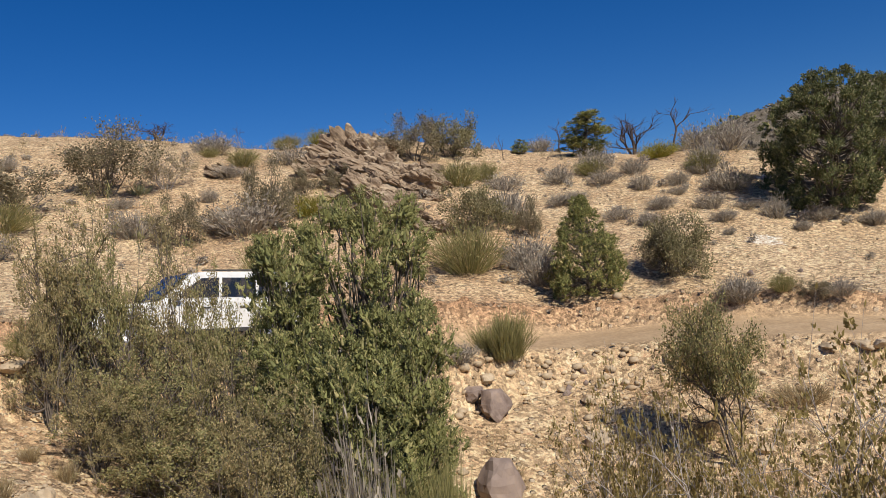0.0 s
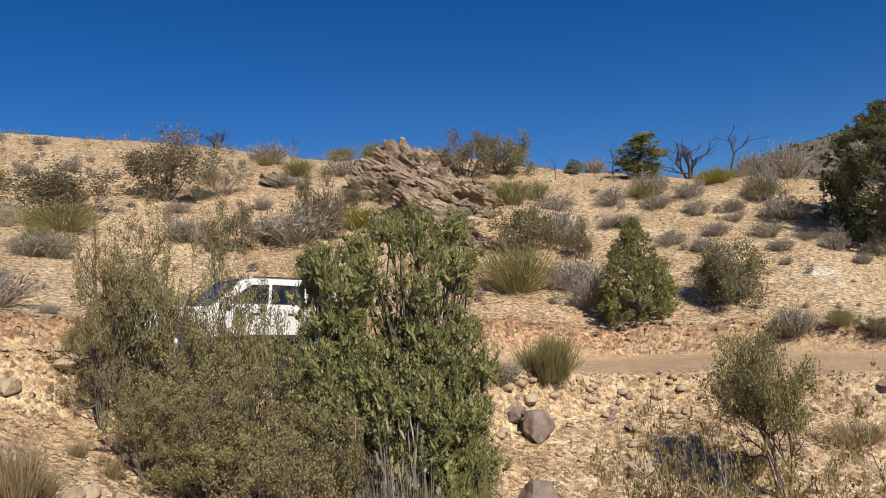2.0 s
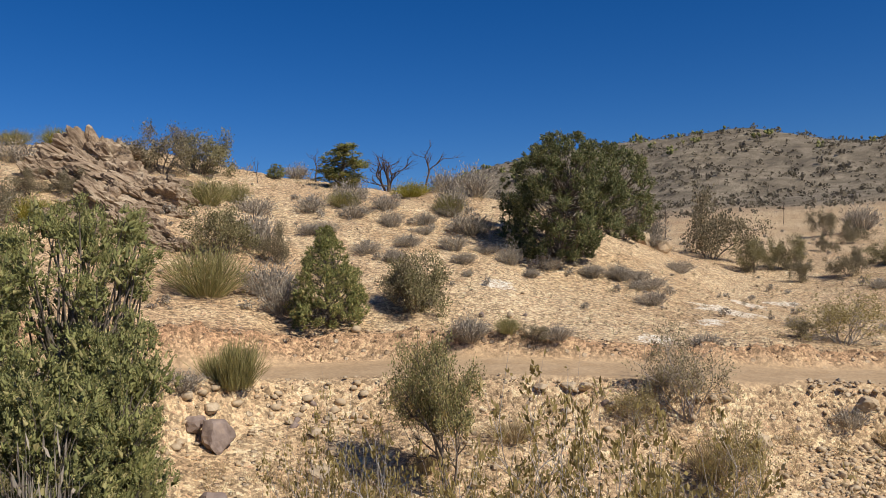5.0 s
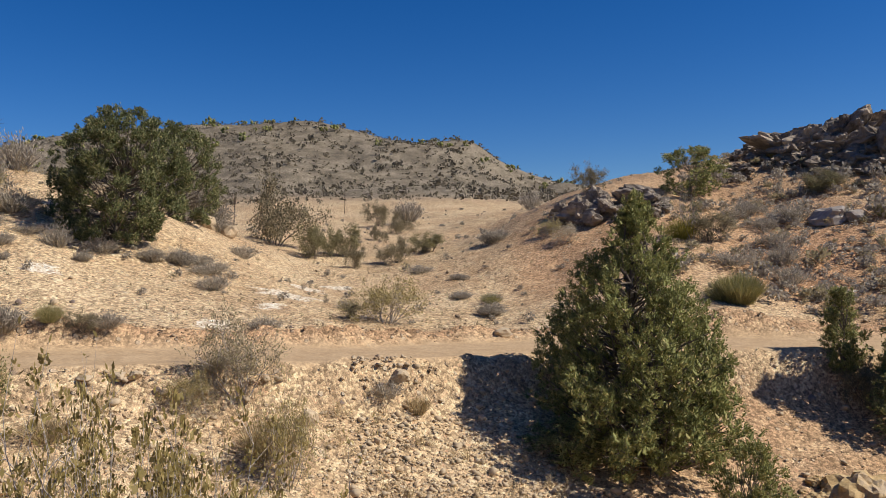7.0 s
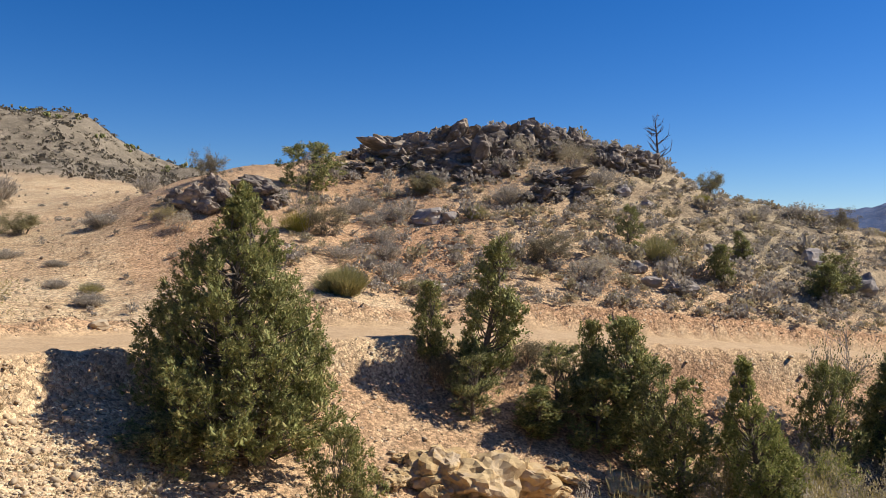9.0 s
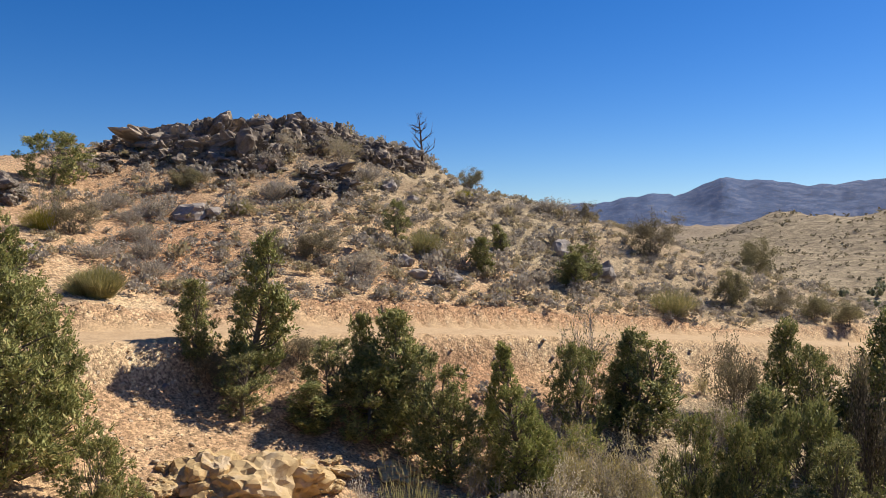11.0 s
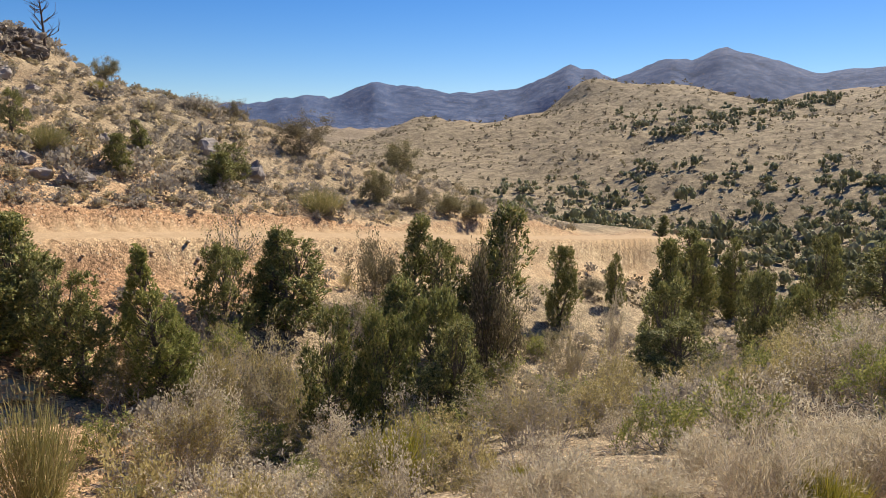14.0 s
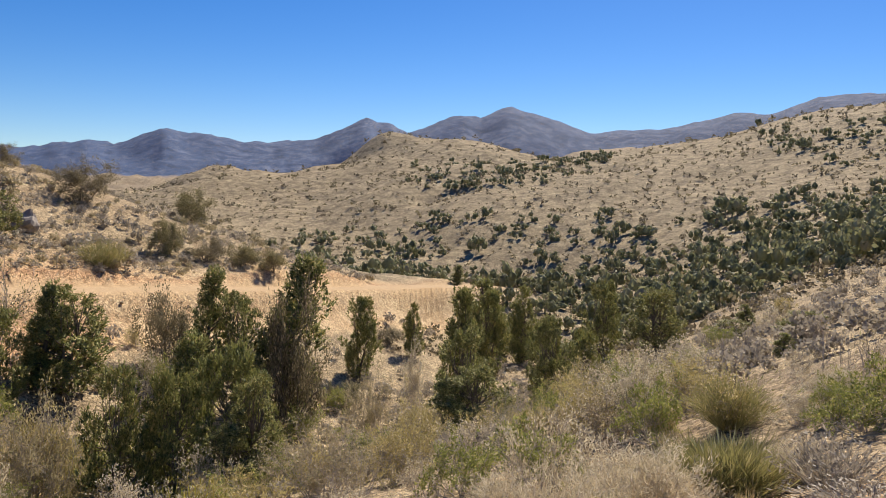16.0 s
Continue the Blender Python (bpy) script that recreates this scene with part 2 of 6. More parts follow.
def lattice(ix, iy, seed):
    """A repeatable random number from 0 to 1 for each whole-numbered place."""
    h = (ix.astype(np.int64) * 374761393 + iy.astype(np.int64) * 668265263 + seed * 974634539) & 0xFFFFFFFF
    h = ((h ^ (h >> 13)) * 1274126177) & 0xFFFFFFFF
    return ((h ^ (h >> 16)) & 0xFFFF) / 65535.0


def relief(x, y, size, seed=0):
    """Smooth noise from -1 to 1 with bumps of that size in metres."""
    x, y = x / size, y / size
    ix, iy = np.floor(x), np.floor(y)
    u, v = x - ix, y - iy
    u, v = u * u * u * (u * (u * 6 - 15) + 10), v * v * v * (v * (v * 6 - 15) + 10)
    a, b = lattice(ix, iy, seed), lattice(ix + 1, iy, seed)
    c, d = lattice(ix, iy + 1, seed), lattice(ix + 1, iy + 1, seed)
    return 2 * (a + (b - a) * u + (c - a) * v + (a - b - c + d) * u * v) - 1


def plan(x, y):
    """Bearing and log distance from the viewpoint, in which landforms of all sizes are alike."""
    dx, dy = x - EYE_X, y - EYE_Y
    bearing = np.arctan2(dx, dy)
    return np.where(bearing < -1.9, bearing + 2 * np.pi, bearing), 0.55 * np.log(np.hypot(dx, dy) + 0.4)


def spline_kernel(a, b, c, d):
    return np.sqrt((a[:, None] - c[None, :]) ** 2 + (b[:, None] - d[None, :]) ** 2 + 0.03 ** 2)


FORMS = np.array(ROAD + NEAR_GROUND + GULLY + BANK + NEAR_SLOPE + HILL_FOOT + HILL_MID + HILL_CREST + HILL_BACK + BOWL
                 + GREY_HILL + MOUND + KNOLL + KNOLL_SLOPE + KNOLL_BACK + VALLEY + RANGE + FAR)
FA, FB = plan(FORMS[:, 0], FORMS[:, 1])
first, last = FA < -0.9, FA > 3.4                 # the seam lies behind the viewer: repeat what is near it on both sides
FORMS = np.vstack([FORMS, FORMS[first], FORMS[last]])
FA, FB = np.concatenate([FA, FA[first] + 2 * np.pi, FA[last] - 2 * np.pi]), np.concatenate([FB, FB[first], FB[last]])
# heights kept as slopes of the camera's sight lines
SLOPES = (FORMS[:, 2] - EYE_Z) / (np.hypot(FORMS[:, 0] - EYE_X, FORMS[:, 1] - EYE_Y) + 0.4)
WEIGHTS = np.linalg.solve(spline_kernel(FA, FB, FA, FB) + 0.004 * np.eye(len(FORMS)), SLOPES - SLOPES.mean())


def smooth_line(points, steps=8):
    """A rounded line through points."""
    p = np.array([points[0]] + list(points) + [points[-1]], dtype=float)
    out = []
    for i in range(1, len(p) - 2):
        for k in range(steps):
            s = k / steps
            out.append(0.5 * (2 * p[i] + (p[i + 1] - p[i - 1]) * s + (2 * p[i - 1] - 5 * p[i] + 4 * p[i + 1] - p[i + 2]) * s * s
                              + (3 * p[i] - p[i - 1] - 3 * p[i + 1] + p[i + 2]) * s ** 3))
    return np.array(out + [p[-2]])


ROAD_LINE = smooth_line(ROAD)


def road_at(x, y):
    """Distance to the road's middle (plus: on its far, uphill side) and the road's height there."""
    best = np.full(x.shape, 1e9)
    side, level = np.zeros(x.shape), np.zeros(x.shape)
    for p, q in zip(ROAD_LINE[:-1], ROAD_LINE[1:]):
        ex, ey = q[0] - p[0], q[1] - p[1]
        s = np.clip(((x - p[0]) * ex + (y - p[1]) * ey) / (ex * ex + ey * ey), 0, 1)
        dx, dy = x - p[0] - s * ex, y - p[1] - s * ey
        d = dx * dx + dy * dy
        near = d < best
        best = np.where(near, d, best)
        side = np.where(near, np.sign(ex * dy - ey * dx), side)
        level = np.where(near, p[2] + s * (q[2] - p[2]), level)
    return np.sqrt(best) * side, level


def step(a, b, v):
    s = np.clip((v - a) / (b - a), 0, 1)
    return s * s * (3 - 2 * s)


MOUNTAINS = ((-1.2, 2.0), (1.0, 1.6), (4.0, 1.5), (8.0, 2.0), (8.9, 1.95), (13.1, 2.6), (14.6, 2.45), (17.6, 3.68), (19.0, 3.3), (20.5, 3.28), (22.5, 2.95),
             (24.6, 3.0), (27.5, 3.3), (29.2, 4.0), (31.1, 4.86), (31.9, 4.5), (32.6, 4.62), (33.9, 3.95), (36.2, 4.8), (37.8, 5.3),
             (38.8, 5.15), (40.9, 5.92), (43.2, 5.25), (46.6, 4.15), (49.5, 4.4), (51.3, 4.4), (54.0, 5.0), (56.0, 5.5), (58.0, 5.35), (61.0, 6.4), (64.6, 6.6), (75, 6.2), (95, 4))


def ground(x, y, fine=True):
    """The height of the ground."""
    x, y = np.atleast_1d(np.asarray(x, float)), np.atleast_1d(np.asarray(y, float))
    shape = x.shape
    x, y = x.ravel(), y.ravel()
    r = np.hypot(x - EYE_X, y - EYE_Y)
    a, b = plan(x, y)
    slope = np.empty(len(x))
    for i in range(0, len(x), 20000):
        slope[i:i + 20000] = spline_kernel(a[i:i + 20000], b[i:i + 20000], FA, FB) @ WEIGHTS
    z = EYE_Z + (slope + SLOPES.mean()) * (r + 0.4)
    z = 1.32 + (z - 1.32) * step(0.8, 4.5, r)
    # the mountains on the skyline
    bearing = np.degrees(a) - 90.0
    top = np.interp(bearing, [m[0] for m in MOUNTAINS], [m[1] for m in MOUNTAINS], left=0.6, right=0.6)
    crest = EYE_Z + np.tan(np.radians(top + 0.47)) * 3300
    rise = step(1500, 3300, r) * (1 - 0.5 * step(3300, 4000, r))
    spurs = np.abs(relief(x, y, 420, 5)) + 0.6 * np.abs(relief(x, y, 190, 6)) + 0.3 * np.abs(relief(x, y, 95, 16))
    z = np.maximum(z, crest * rise ** 1.15 - (1.12 - rise) * 95 * spurs * step(1500, 2000, r) - 40 * (1 - step(1200, 1700, r)) - (r < 1300) * 1e4)
    if fine:
        far = step(120, 260, r)
        z = z + far * (5.0 * (np.abs(relief(x, y, 46, 1)) - 0.45) + 2.2 * relief(x, y, 19, 2) + 0.8 * relief(x, y, 7, 3)) * np.clip(r / 400, 0, 1.6) * (1 - 0.75 * step(60, 110, np.abs(bearing + 35)))
        z = z + (1 - far) * (0.22 * relief(x, y, 4.1, 7) + 0.10 * relief(x, y, 1.7, 8)) * step(2, 9, r) * (0.5 + 0.5 * step(20, 40, r))
        z = z + 0.045 * relief(x, y, 0.63, 9) + 0.022 * relief(x, y, 0.27, 10)
    # the road: a flat bed, a low cut on the uphill side, a rounded shoulder on the other
    d, level = road_at(x, y)
    width = 2.15 + 0.12 * relief(x, y, 5, 11)
    bed = level + 0.02 * relief(x, y, 1.1, 12) - 0.05 * np.exp(-((np.abs(d) - 0.85) / 0.22) ** 2) + 0.03 * (d / 2)
    k = np.where(d > 0, step(width, width + 0.55, d), step(width, width + 0.9, -d))
    z = bed + (z - bed) * k
    z = z + 0.34 * np.exp(-((d - width - 0.45) / 0.30) ** 2) * (0.65 + 0.5 * relief(x, y, 1.3, 13) + 0.45 * relief(x, y, 0.45, 17)) + 0.14 * np.exp(-((d + width + 0.35) / 0.45) ** 2) * (0.6 + relief(x, y, 0.9, 14))
    return z.reshape(shape)


def attribute(mesh, name, values):
    mesh.attributes.new(name, "FLOAT", "POINT").data.foreach_set("value", np.asarray(values, dtype=np.float32))


def build_ground():
    """One sheet from the viewer's feet to the skyline, finer where the camera looks and close by."""
    seen = np.radians(np.arange(-46, 172, 0.36))
    rest = np.radians(np.linspace(172, 314, 90)[:-1])
    bearings = np.concatenate([seen, rest])
    radii = np.concatenate([np.exp(np.linspace(math.log(0.35), math.log(9), 40))[:-1], np.exp(np.linspace(math.log(9), math.log(125), 172))[:-1],
                            np.exp(np.linspace(math.log(125), math.log(480), 66))[:-1], np.exp(np.linspace(math.log(480), math.log(4300), 62))])
    rr, aa = np.meshgrid(radii, bearings, indexing="ij")
    x, y = EYE_X + np.sin(aa) * rr, EYE_Y + np.cos(aa) * rr
    z = ground(x, y)
    rows, cols = rr.shape
    verts = np.stack([x, y, z], -1).reshape(-1, 3)
    centre = len(verts)
    verts = np.vstack([verts, [[EYE_X, EYE_Y, float(z[0].mean())]]])
    i, j = np.meshgrid(np.arange(rows - 1), np.arange(cols), indexing="ij")
    k = (j + 1) % cols
    quads = np.stack([i * cols + j, i * cols + k, (i + 1) * cols + k, (i + 1) * cols + j], -1).reshape(-1, 4)[:, ::-1]
    mesh = bpy.data.meshes.new("ground")
    c = np.arange(cols)
    fan = np.stack([np.full(cols, centre), c, (c + 1) % cols], -1)
    mesh.vertices.add(len(verts))
    mesh.vertices.foreach_set("co", verts.astype(np.float32).ravel())
    loops = np.concatenate([quads.ravel(), fan.ravel()])
    mesh.loops.add(len(loops))
    mesh.loops.foreach_set("vertex_index", loops.astype(np.int32))
    mesh.polygons.add(len(quads) + len(fan))
    starts = np.concatenate([np.arange(len(quads)) * 4, len(quads) * 4 + np.arange(len(fan)) * 3])
    mesh.polygons.foreach_set("loop_start", starts.astype(np.int32))
    mesh.polygons.foreach_set("use_smooth", np.ones(len(starts), dtype=bool))
    mesh.update(calc_edges=True)
    # what covers the ground where
    vx, vy = verts[:, 0], verts[:, 1]
    r = np.hypot(vx - EYE_X, vy - EYE_Y)
    bearing = np.degrees(np.arctan2(vx - EYE_X, vy - EYE_Y))
    d, _ = road_at(vx, vy)
    attribute(mesh, "road", 1 - step(1.9, 2.6, np.abs(d)))
    cut = np.exp(-((d - 2.6) / 0.6) ** 2) * 0.8
    spoil = step(50, 53, bearing) * (1 - step(70, 80, bearing)) * step(38, 46, r) * (1 - step(75, 90, r))
    bowl_red = step(60, 68, bearing) * (1 - step(104, 114, bearing)) * step(36, 42, r) * (1 - step(74, 88, r)) * (0.30 + 0.30 * relief(vx, vy, 5, 22))
    attribute(mesh, "red", np.clip(cut + 0.5 * spoil + bowl_red + 0.6 * step(52, 60, bearing) * (1 - step(98, 108, bearing)) * step(2.4, 3.4, -d) * (r < 70) + 0.5 * step(104, 116, bearing) * (r < 20) + 0.25 * relief(vx, vy, 7, 21), 0, 1))
    attribute(mesh, "grey", np.maximum(step(135, 190, r) * (1 - step(80, 98, bearing)), 0.8 * step(520, 620, r)) * (1 - step(1200, 1700, r)))
    knoll_top = (0.35 + 0.65 * step(76, 84, bearing)) * step(60, 66, bearing) * (1 - step(92, 100, bearing)) * step(56, 68, r)
    attribute(mesh, "straw", np.clip(step(90, 104, bearing) * step(85, 130, r) * (1 - step(520, 620, r)) + 0.75 * knoll_top * (r < 200) + 0.75 * step(90, 98, bearing) * (1 - step(122, 128, bearing)) * step(42, 50, r) * (r < 130) * step(3.5, 7, d) + 0.8 * step(92, 100, bearing) * step(7, 12, r) * (d < -6), 0, 1) * (1 - step(1200, 1700, r)))
    # the mountains, where the haze-blue rock colour goes
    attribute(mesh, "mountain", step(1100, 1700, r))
    pale = np.zeros(len(vx))
    for px, py, size in PALE_PATCHES:
        pale = np.maximum(pale, np.exp(-((vx - px) ** 2 + (vy - py) ** 2) / size ** 2))
    attribute(mesh, "pale", pale)
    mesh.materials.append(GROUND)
    return tagged(new("ground", mesh), "dry tan gravelly desert ground with a graded dirt road", "ground", kind="structure")


PALE_PATCHES = [(23.3, 31.6, 1.7), (26.9, 34.8, 1.2), (19.7, 27.7, 1.0), (12.7, 32.7, 0.8), (16, 25.8, 0.9), (30.6, 36.8, 1.2), (43.1, 13.6, 1.5)]
build_ground()

# ---- tools for plants and stones ----


def leaf_material(name, dark, light, dry=None, rough=0.65, thin=0.32):
    n = Nodes(name, rough, 0.3)
    tone = n.mix(n.island(), dark, light)
    if dry:
        tone = n.mix(n.level(n.island(), 0.80, 0.84), tone, dry)
    tone = n.mix(n.maths("MULTIPLY", n.random(), 0.45), tone, tuple(0.62 * a + 0.25 * b for a, b in zip(light, dark)))
    tone = n.mix(0.5, tone, n.ramp(n.noise(2.2, 3), (0.3, (0.38,)), (0.7, (0.62,))), "OVERLAY")
    n.done(tone)
    glow = n.add("ShaderNodeBsdfTranslucent", Color=tone)          # thin leaves let some sun through
    both = n.tree.nodes.new("ShaderNodeMixShader")
    both.inputs[0].default_value = thin
    n.tree.links.new(n.shader.outputs[0], both.inputs[1])
    n.tree.links.new(glow.outputs[0], both.inputs[2])
    n.tree.links.new(both.outputs[0], n.tree.nodes["Material Output"].inputs["Surface"])
    return n.material


def bark_material(name, dark, light):
    n = Nodes(name, 0.9, 0.15)
    grain = n.noise(14.0, 5, 0.7)
    n.bump(n.noise(60.0, 3), 0.6, 0.01)
    return n.done(n.ramp(grain, (0.3, dark), (0.7, light)))


def stone_material(name, dark, light, patch, scale=3.0, relief_depth=0.006):
    n = Nodes(name, 0.9, 0.2)
    shift = n.tree.nodes.new("ShaderNodeVectorMath")
    shift.operation = "MULTIPLY_ADD"
    n.tree.links.new(n.coords, shift.inputs[0])
    shift.inputs[1].default_value = (1, 1, 1)
    spread = n.maths("MULTIPLY", n.random(), 37.0)
    n.tree.links.new(spread, shift.inputs[2])
    place = shift.outputs[0]
    tone = n.ramp(n.noise(scale, 7, 0.68, place), (0.32, dark), (0.62, light))
    tone = n.mix(n.level(n.noise(scale * 0.45, 5, 0.6, place), 0.54, 0.62), tone, patch)
    tone = n.mix(n.maths("MULTIPLY", n.random(), 0.5), tone, tuple(0.55 * a + 0.3 * b for a, b in zip(light, patch)))
    tone = n.mix(n.maths("MULTIPLY", n.island(), 0.3), tone, tuple(0.8 * a for a in dark))
    n.bump(n.maths("ADD", n.noise(scale * 4, 6, 0.75, place), n.maths("MULTIPLY", n.cells(scale * 2, "Distance", place), 0.7)), 0.7, relief_depth)
    return n.done(tone)


JUNIPER_LEAF = leaf_material("juniper_scales", (0.08, 0.097, 0.03), (0.42, 0.42, 0.145), (0.46, 0.39, 0.16), thin=0.3)
JUNIPER_GREY = leaf_material("grey_green_needles", (0.068, 0.078, 0.03), (0.43, 0.43, 0.155), (0.46, 0.40, 0.18), thin=0.28)
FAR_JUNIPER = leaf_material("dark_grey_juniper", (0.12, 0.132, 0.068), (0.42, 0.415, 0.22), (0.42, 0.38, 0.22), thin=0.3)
FEATHER_LEAF = leaf_material("yellow_green_juniper", (0.13, 0.155, 0.04), (0.46, 0.47, 0.15), (0.50, 0.45, 0.18), thin=0.35)
VALLEY_BRUSH = leaf_material("grey_brown_brush", (0.095, 0.08, 0.057), (0.26, 0.22, 0.152), (0.34, 0.29, 0.20))
GULLY_LEAF = leaf_material("golden_olive_leaves", (0.27, 0.225, 0.09), (0.60, 0.50, 0.225), (0.62, 0.52, 0.30), thin=0.45)
BRUSH_OLIVE = leaf_material("olive_brush_leaves", (0.12, 0.11, 0.054), (0.37, 0.335, 0.165), (0.46, 0.38, 0.22))
OAK_LEAF = leaf_material("leathery_oak_leaves", (0.14, 0.137, 0.054), (0.50, 0.455, 0.20), (0.54, 0.41, 0.21))
BROWN_LEAF = leaf_material("dusty_olive_leaves", (0.15, 0.132, 0.057), (0.50, 0.42, 0.205), (0.55, 0.42, 0.22))
PINYON_NEEDLE = leaf_material("dark_pinyon_needles", (0.06, 0.075, 0.028), (0.24, 0.25, 0.10), (0.33, 0.31, 0.15))
DARK_BRUSH = leaf_material("dark_dry_brush", (0.12, 0.104, 0.06), (0.33, 0.28, 0.168), (0.44, 0.36, 0.23))
SAGE_LEAF = leaf_material("grey_sage_twigs", (0.21, 0.182, 0.145), (0.53, 0.47, 0.38), (0.58, 0.51, 0.40), thin=0.35)
BROOM_STEM = leaf_material("green_broom_stems", (0.20, 0.19, 0.07), (0.42, 0.38, 0.16), (0.48, 0.40, 0.2))
BROOM_GREEN = leaf_material("bright_green_broom", (0.18, 0.175, 0.025), (0.45, 0.40, 0.075), (0.52, 0.43, 0.12))
STRAW = leaf_material("pale_dry_twigs", (0.44, 0.37, 0.25), (0.74, 0.65, 0.47), (0.78, 0.70, 0.54), thin=0.35)
GRASS = leaf_material("dry_straw_grass", (0.30, 0.22, 0.11), (0.56, 0.45, 0.26), (0.62, 0.52, 0.33), thin=0.45)
TWIG_LEAF = leaf_material("small_yellowing_leaves", (0.22, 0.17, 0.055), (0.48, 0.38, 0.14), (0.55, 0.44, 0.2), thin=0.45)
TAN_LEAF = leaf_material("sparse_tan_leaves", (0.25, 0.208, 0.128), (0.56, 0.47, 0.30), (0.38, 0.35, 0.18), thin=0.4)
YUCCA_LEAF = leaf_material("stiff_yucca_blades", (0.22, 0.23, 0.12), (0.46, 0.46, 0.29), (0.56, 0.50, 0.34))
BARK = bark_material("shredding_grey_bark", (0.085, 0.068, 0.052), (0.25, 0.21, 0.17))
TWIG = bark_material("grey_twig_bark", (0.24, 0.205, 0.18), (0.56, 0.50, 0.44))
STRAW_BARK = bark_material("pale_straw_stems", (0.40, 0.34, 0.24), (0.68, 0.60, 0.45))
DEAD_WOOD = bark_material("charred_dead_wood", (0.055, 0.04, 0.034), (0.16, 0.12, 0.10))
GRAVEL_STONE = stone_material("reddish_gravel", (0.27, 0.19, 0.135), (0.54, 0.42, 0.32), (0.43, 0.30, 0.215))
TAN_STONE = stone_material("tan_limestone", (0.36, 0.27, 0.17), (0.61, 0.49, 0.34), (0.52, 0.38, 0.235))
DARK_STONE = stone_material("dark_weathered_rock", (0.04, 0.033, 0.028), (0.27, 0.224, 0.18), (0.54, 0.44, 0.325), 4.0, 0.08)
BROWN_STONE = stone_material("brown_ribbed_rock", (0.12, 0.08, 0.052), (0.43, 0.32, 0.215), (0.54, 0.43, 0.30), 5.0, 0.07)
PURPLE_STONE = stone_material("purplish_grey_rock", (0.17, 0.125, 0.105), (0.34, 0.265, 0.225), (0.42, 0.32, 0.25))
YELLOW_STONE = stone_material("ochre_yellow_rock", (0.36, 0.22, 0.09), (0.62, 0.46, 0.24), (0.54, 0.42, 0.28), 5.0, 0.04)
GREY_STONE = stone_material("pale_grey_rock", (0.22, 0.19, 0.165), (0.46, 0.41, 0.36), (0.34, 0.27, 0.21))


class Soup:
    """Vertices and four-cornered faces, gathered and made into one mesh."""

    def __init__(self):
        self.verts, self.faces, self.count = [], [], 0

    def add(self, verts, faces):
        self.verts.append(np.asarray(verts, float))
        self.faces.append(np.asarray(faces, int) + self.count)
        self.count += len(verts)

    def leaves(self, at, way, length, width, rng, face=None, loose=0.42):
        """Slender pointed leaves or twigs that start at places and point ways; face: which way their flat sides look."""
        at, way = np.asarray(at, float), np.asarray(way, float)
        way = way / (np.linalg.norm(way, axis=1, keepdims=True) + 1e-9)
        side = np.cross(way, rng.normal(size=way.shape) if face is None else face + rng.normal(size=way.shape) * loose)
        side /= np.linalg.norm(side, axis=1, keepdims=True) + 1e-9
        length = np.broadcast_to(np.asarray(length, float), (len(at),))[:, None]
        width = np.broadcast_to(np.asarray(width, float), (len(at),))[:, None]
        mid = at + way * length * 0.45
        quad = np.stack([at, mid + side * width / 2, at + way * length, mid - side * width / 2], 1).reshape(-1, 3)
        self.add(quad, np.arange(len(quad)).reshape(-1, 4))

    def tube(self, points, radii, sides=5):
        points = np.asarray(points, float)
        ways = np.gradient(points, axis=0)
        ways /= np.linalg.norm(ways, axis=1, keepdims=True) + 1e-9
        a = np.cross(ways, (0.31, 0.87, 0.38))
        a /= np.linalg.norm(a, axis=1, keepdims=True) + 1e-9
        b = np.cross(ways, a)
        turn = np.arange(sides) * 2 * np.pi / sides
        ring = points[:, None] + np.asarray(radii)[:, None, None] * (np.cos(turn)[None, :, None] * a[:, None] + np.sin(turn)[None, :, None] * b[:, None])
        i, j = np.meshgrid(np.arange(len(points) - 1), np.arange(sides), indexing="ij")
        k = (j + 1) % sides
        self.add(ring.reshape(-1, 3), np.stack([i * sides + j, i * sides + k, (i + 1) * sides + k, (i + 1) * sides + j], -1).reshape(-1, 4))

    def mesh(self, name, material, smooth=False):
        return quick_mesh(name, np.vstack(self.verts), np.vstack(self.faces), material, smooth)


def quick_mesh(name, verts, faces, material, smooth=False):
    mesh = bpy.data.meshes.new(name)
    n = faces.shape[1]
    mesh.vertices.add(len(verts))
    mesh.vertices.foreach_set("co", np.ascontiguousarray(verts, dtype=np.float32).ravel())
    mesh.loops.add(faces.size)
    mesh.loops.foreach_set("vertex_index", faces.astype(np.int32).ravel())
    mesh.polygons.add(len(faces))
    mesh.polygons.foreach_set("loop_start", (np.arange(len(faces)) * n).astype(np.int32))
    if smooth:
        mesh.polygons.foreach_set("use_smooth", np.ones(len(faces), dtype=bool))
    mesh.update(calc_edges=True)
    mesh.materials.append(material)
    return mesh


def part(name, mesh, parent, label=""):
    ob = new(name, mesh)
    ob.parent = parent
    if label:
        ob["label"] = label
    return ob


def wander(rng, start, way, length, steps, bend, lift=0.0):
    """A crooked line from start."""
    p, d, out = np.array(start, float), np.array(way, float), [np.array(start, float)]
    for _ in range(steps):
        d = d + rng.normal(size=3) * bend + np.array((0, 0, lift))
        d /= np.linalg.norm(d)
        p = p + d * length / steps
        out.append(p)
    return np.array(out), d


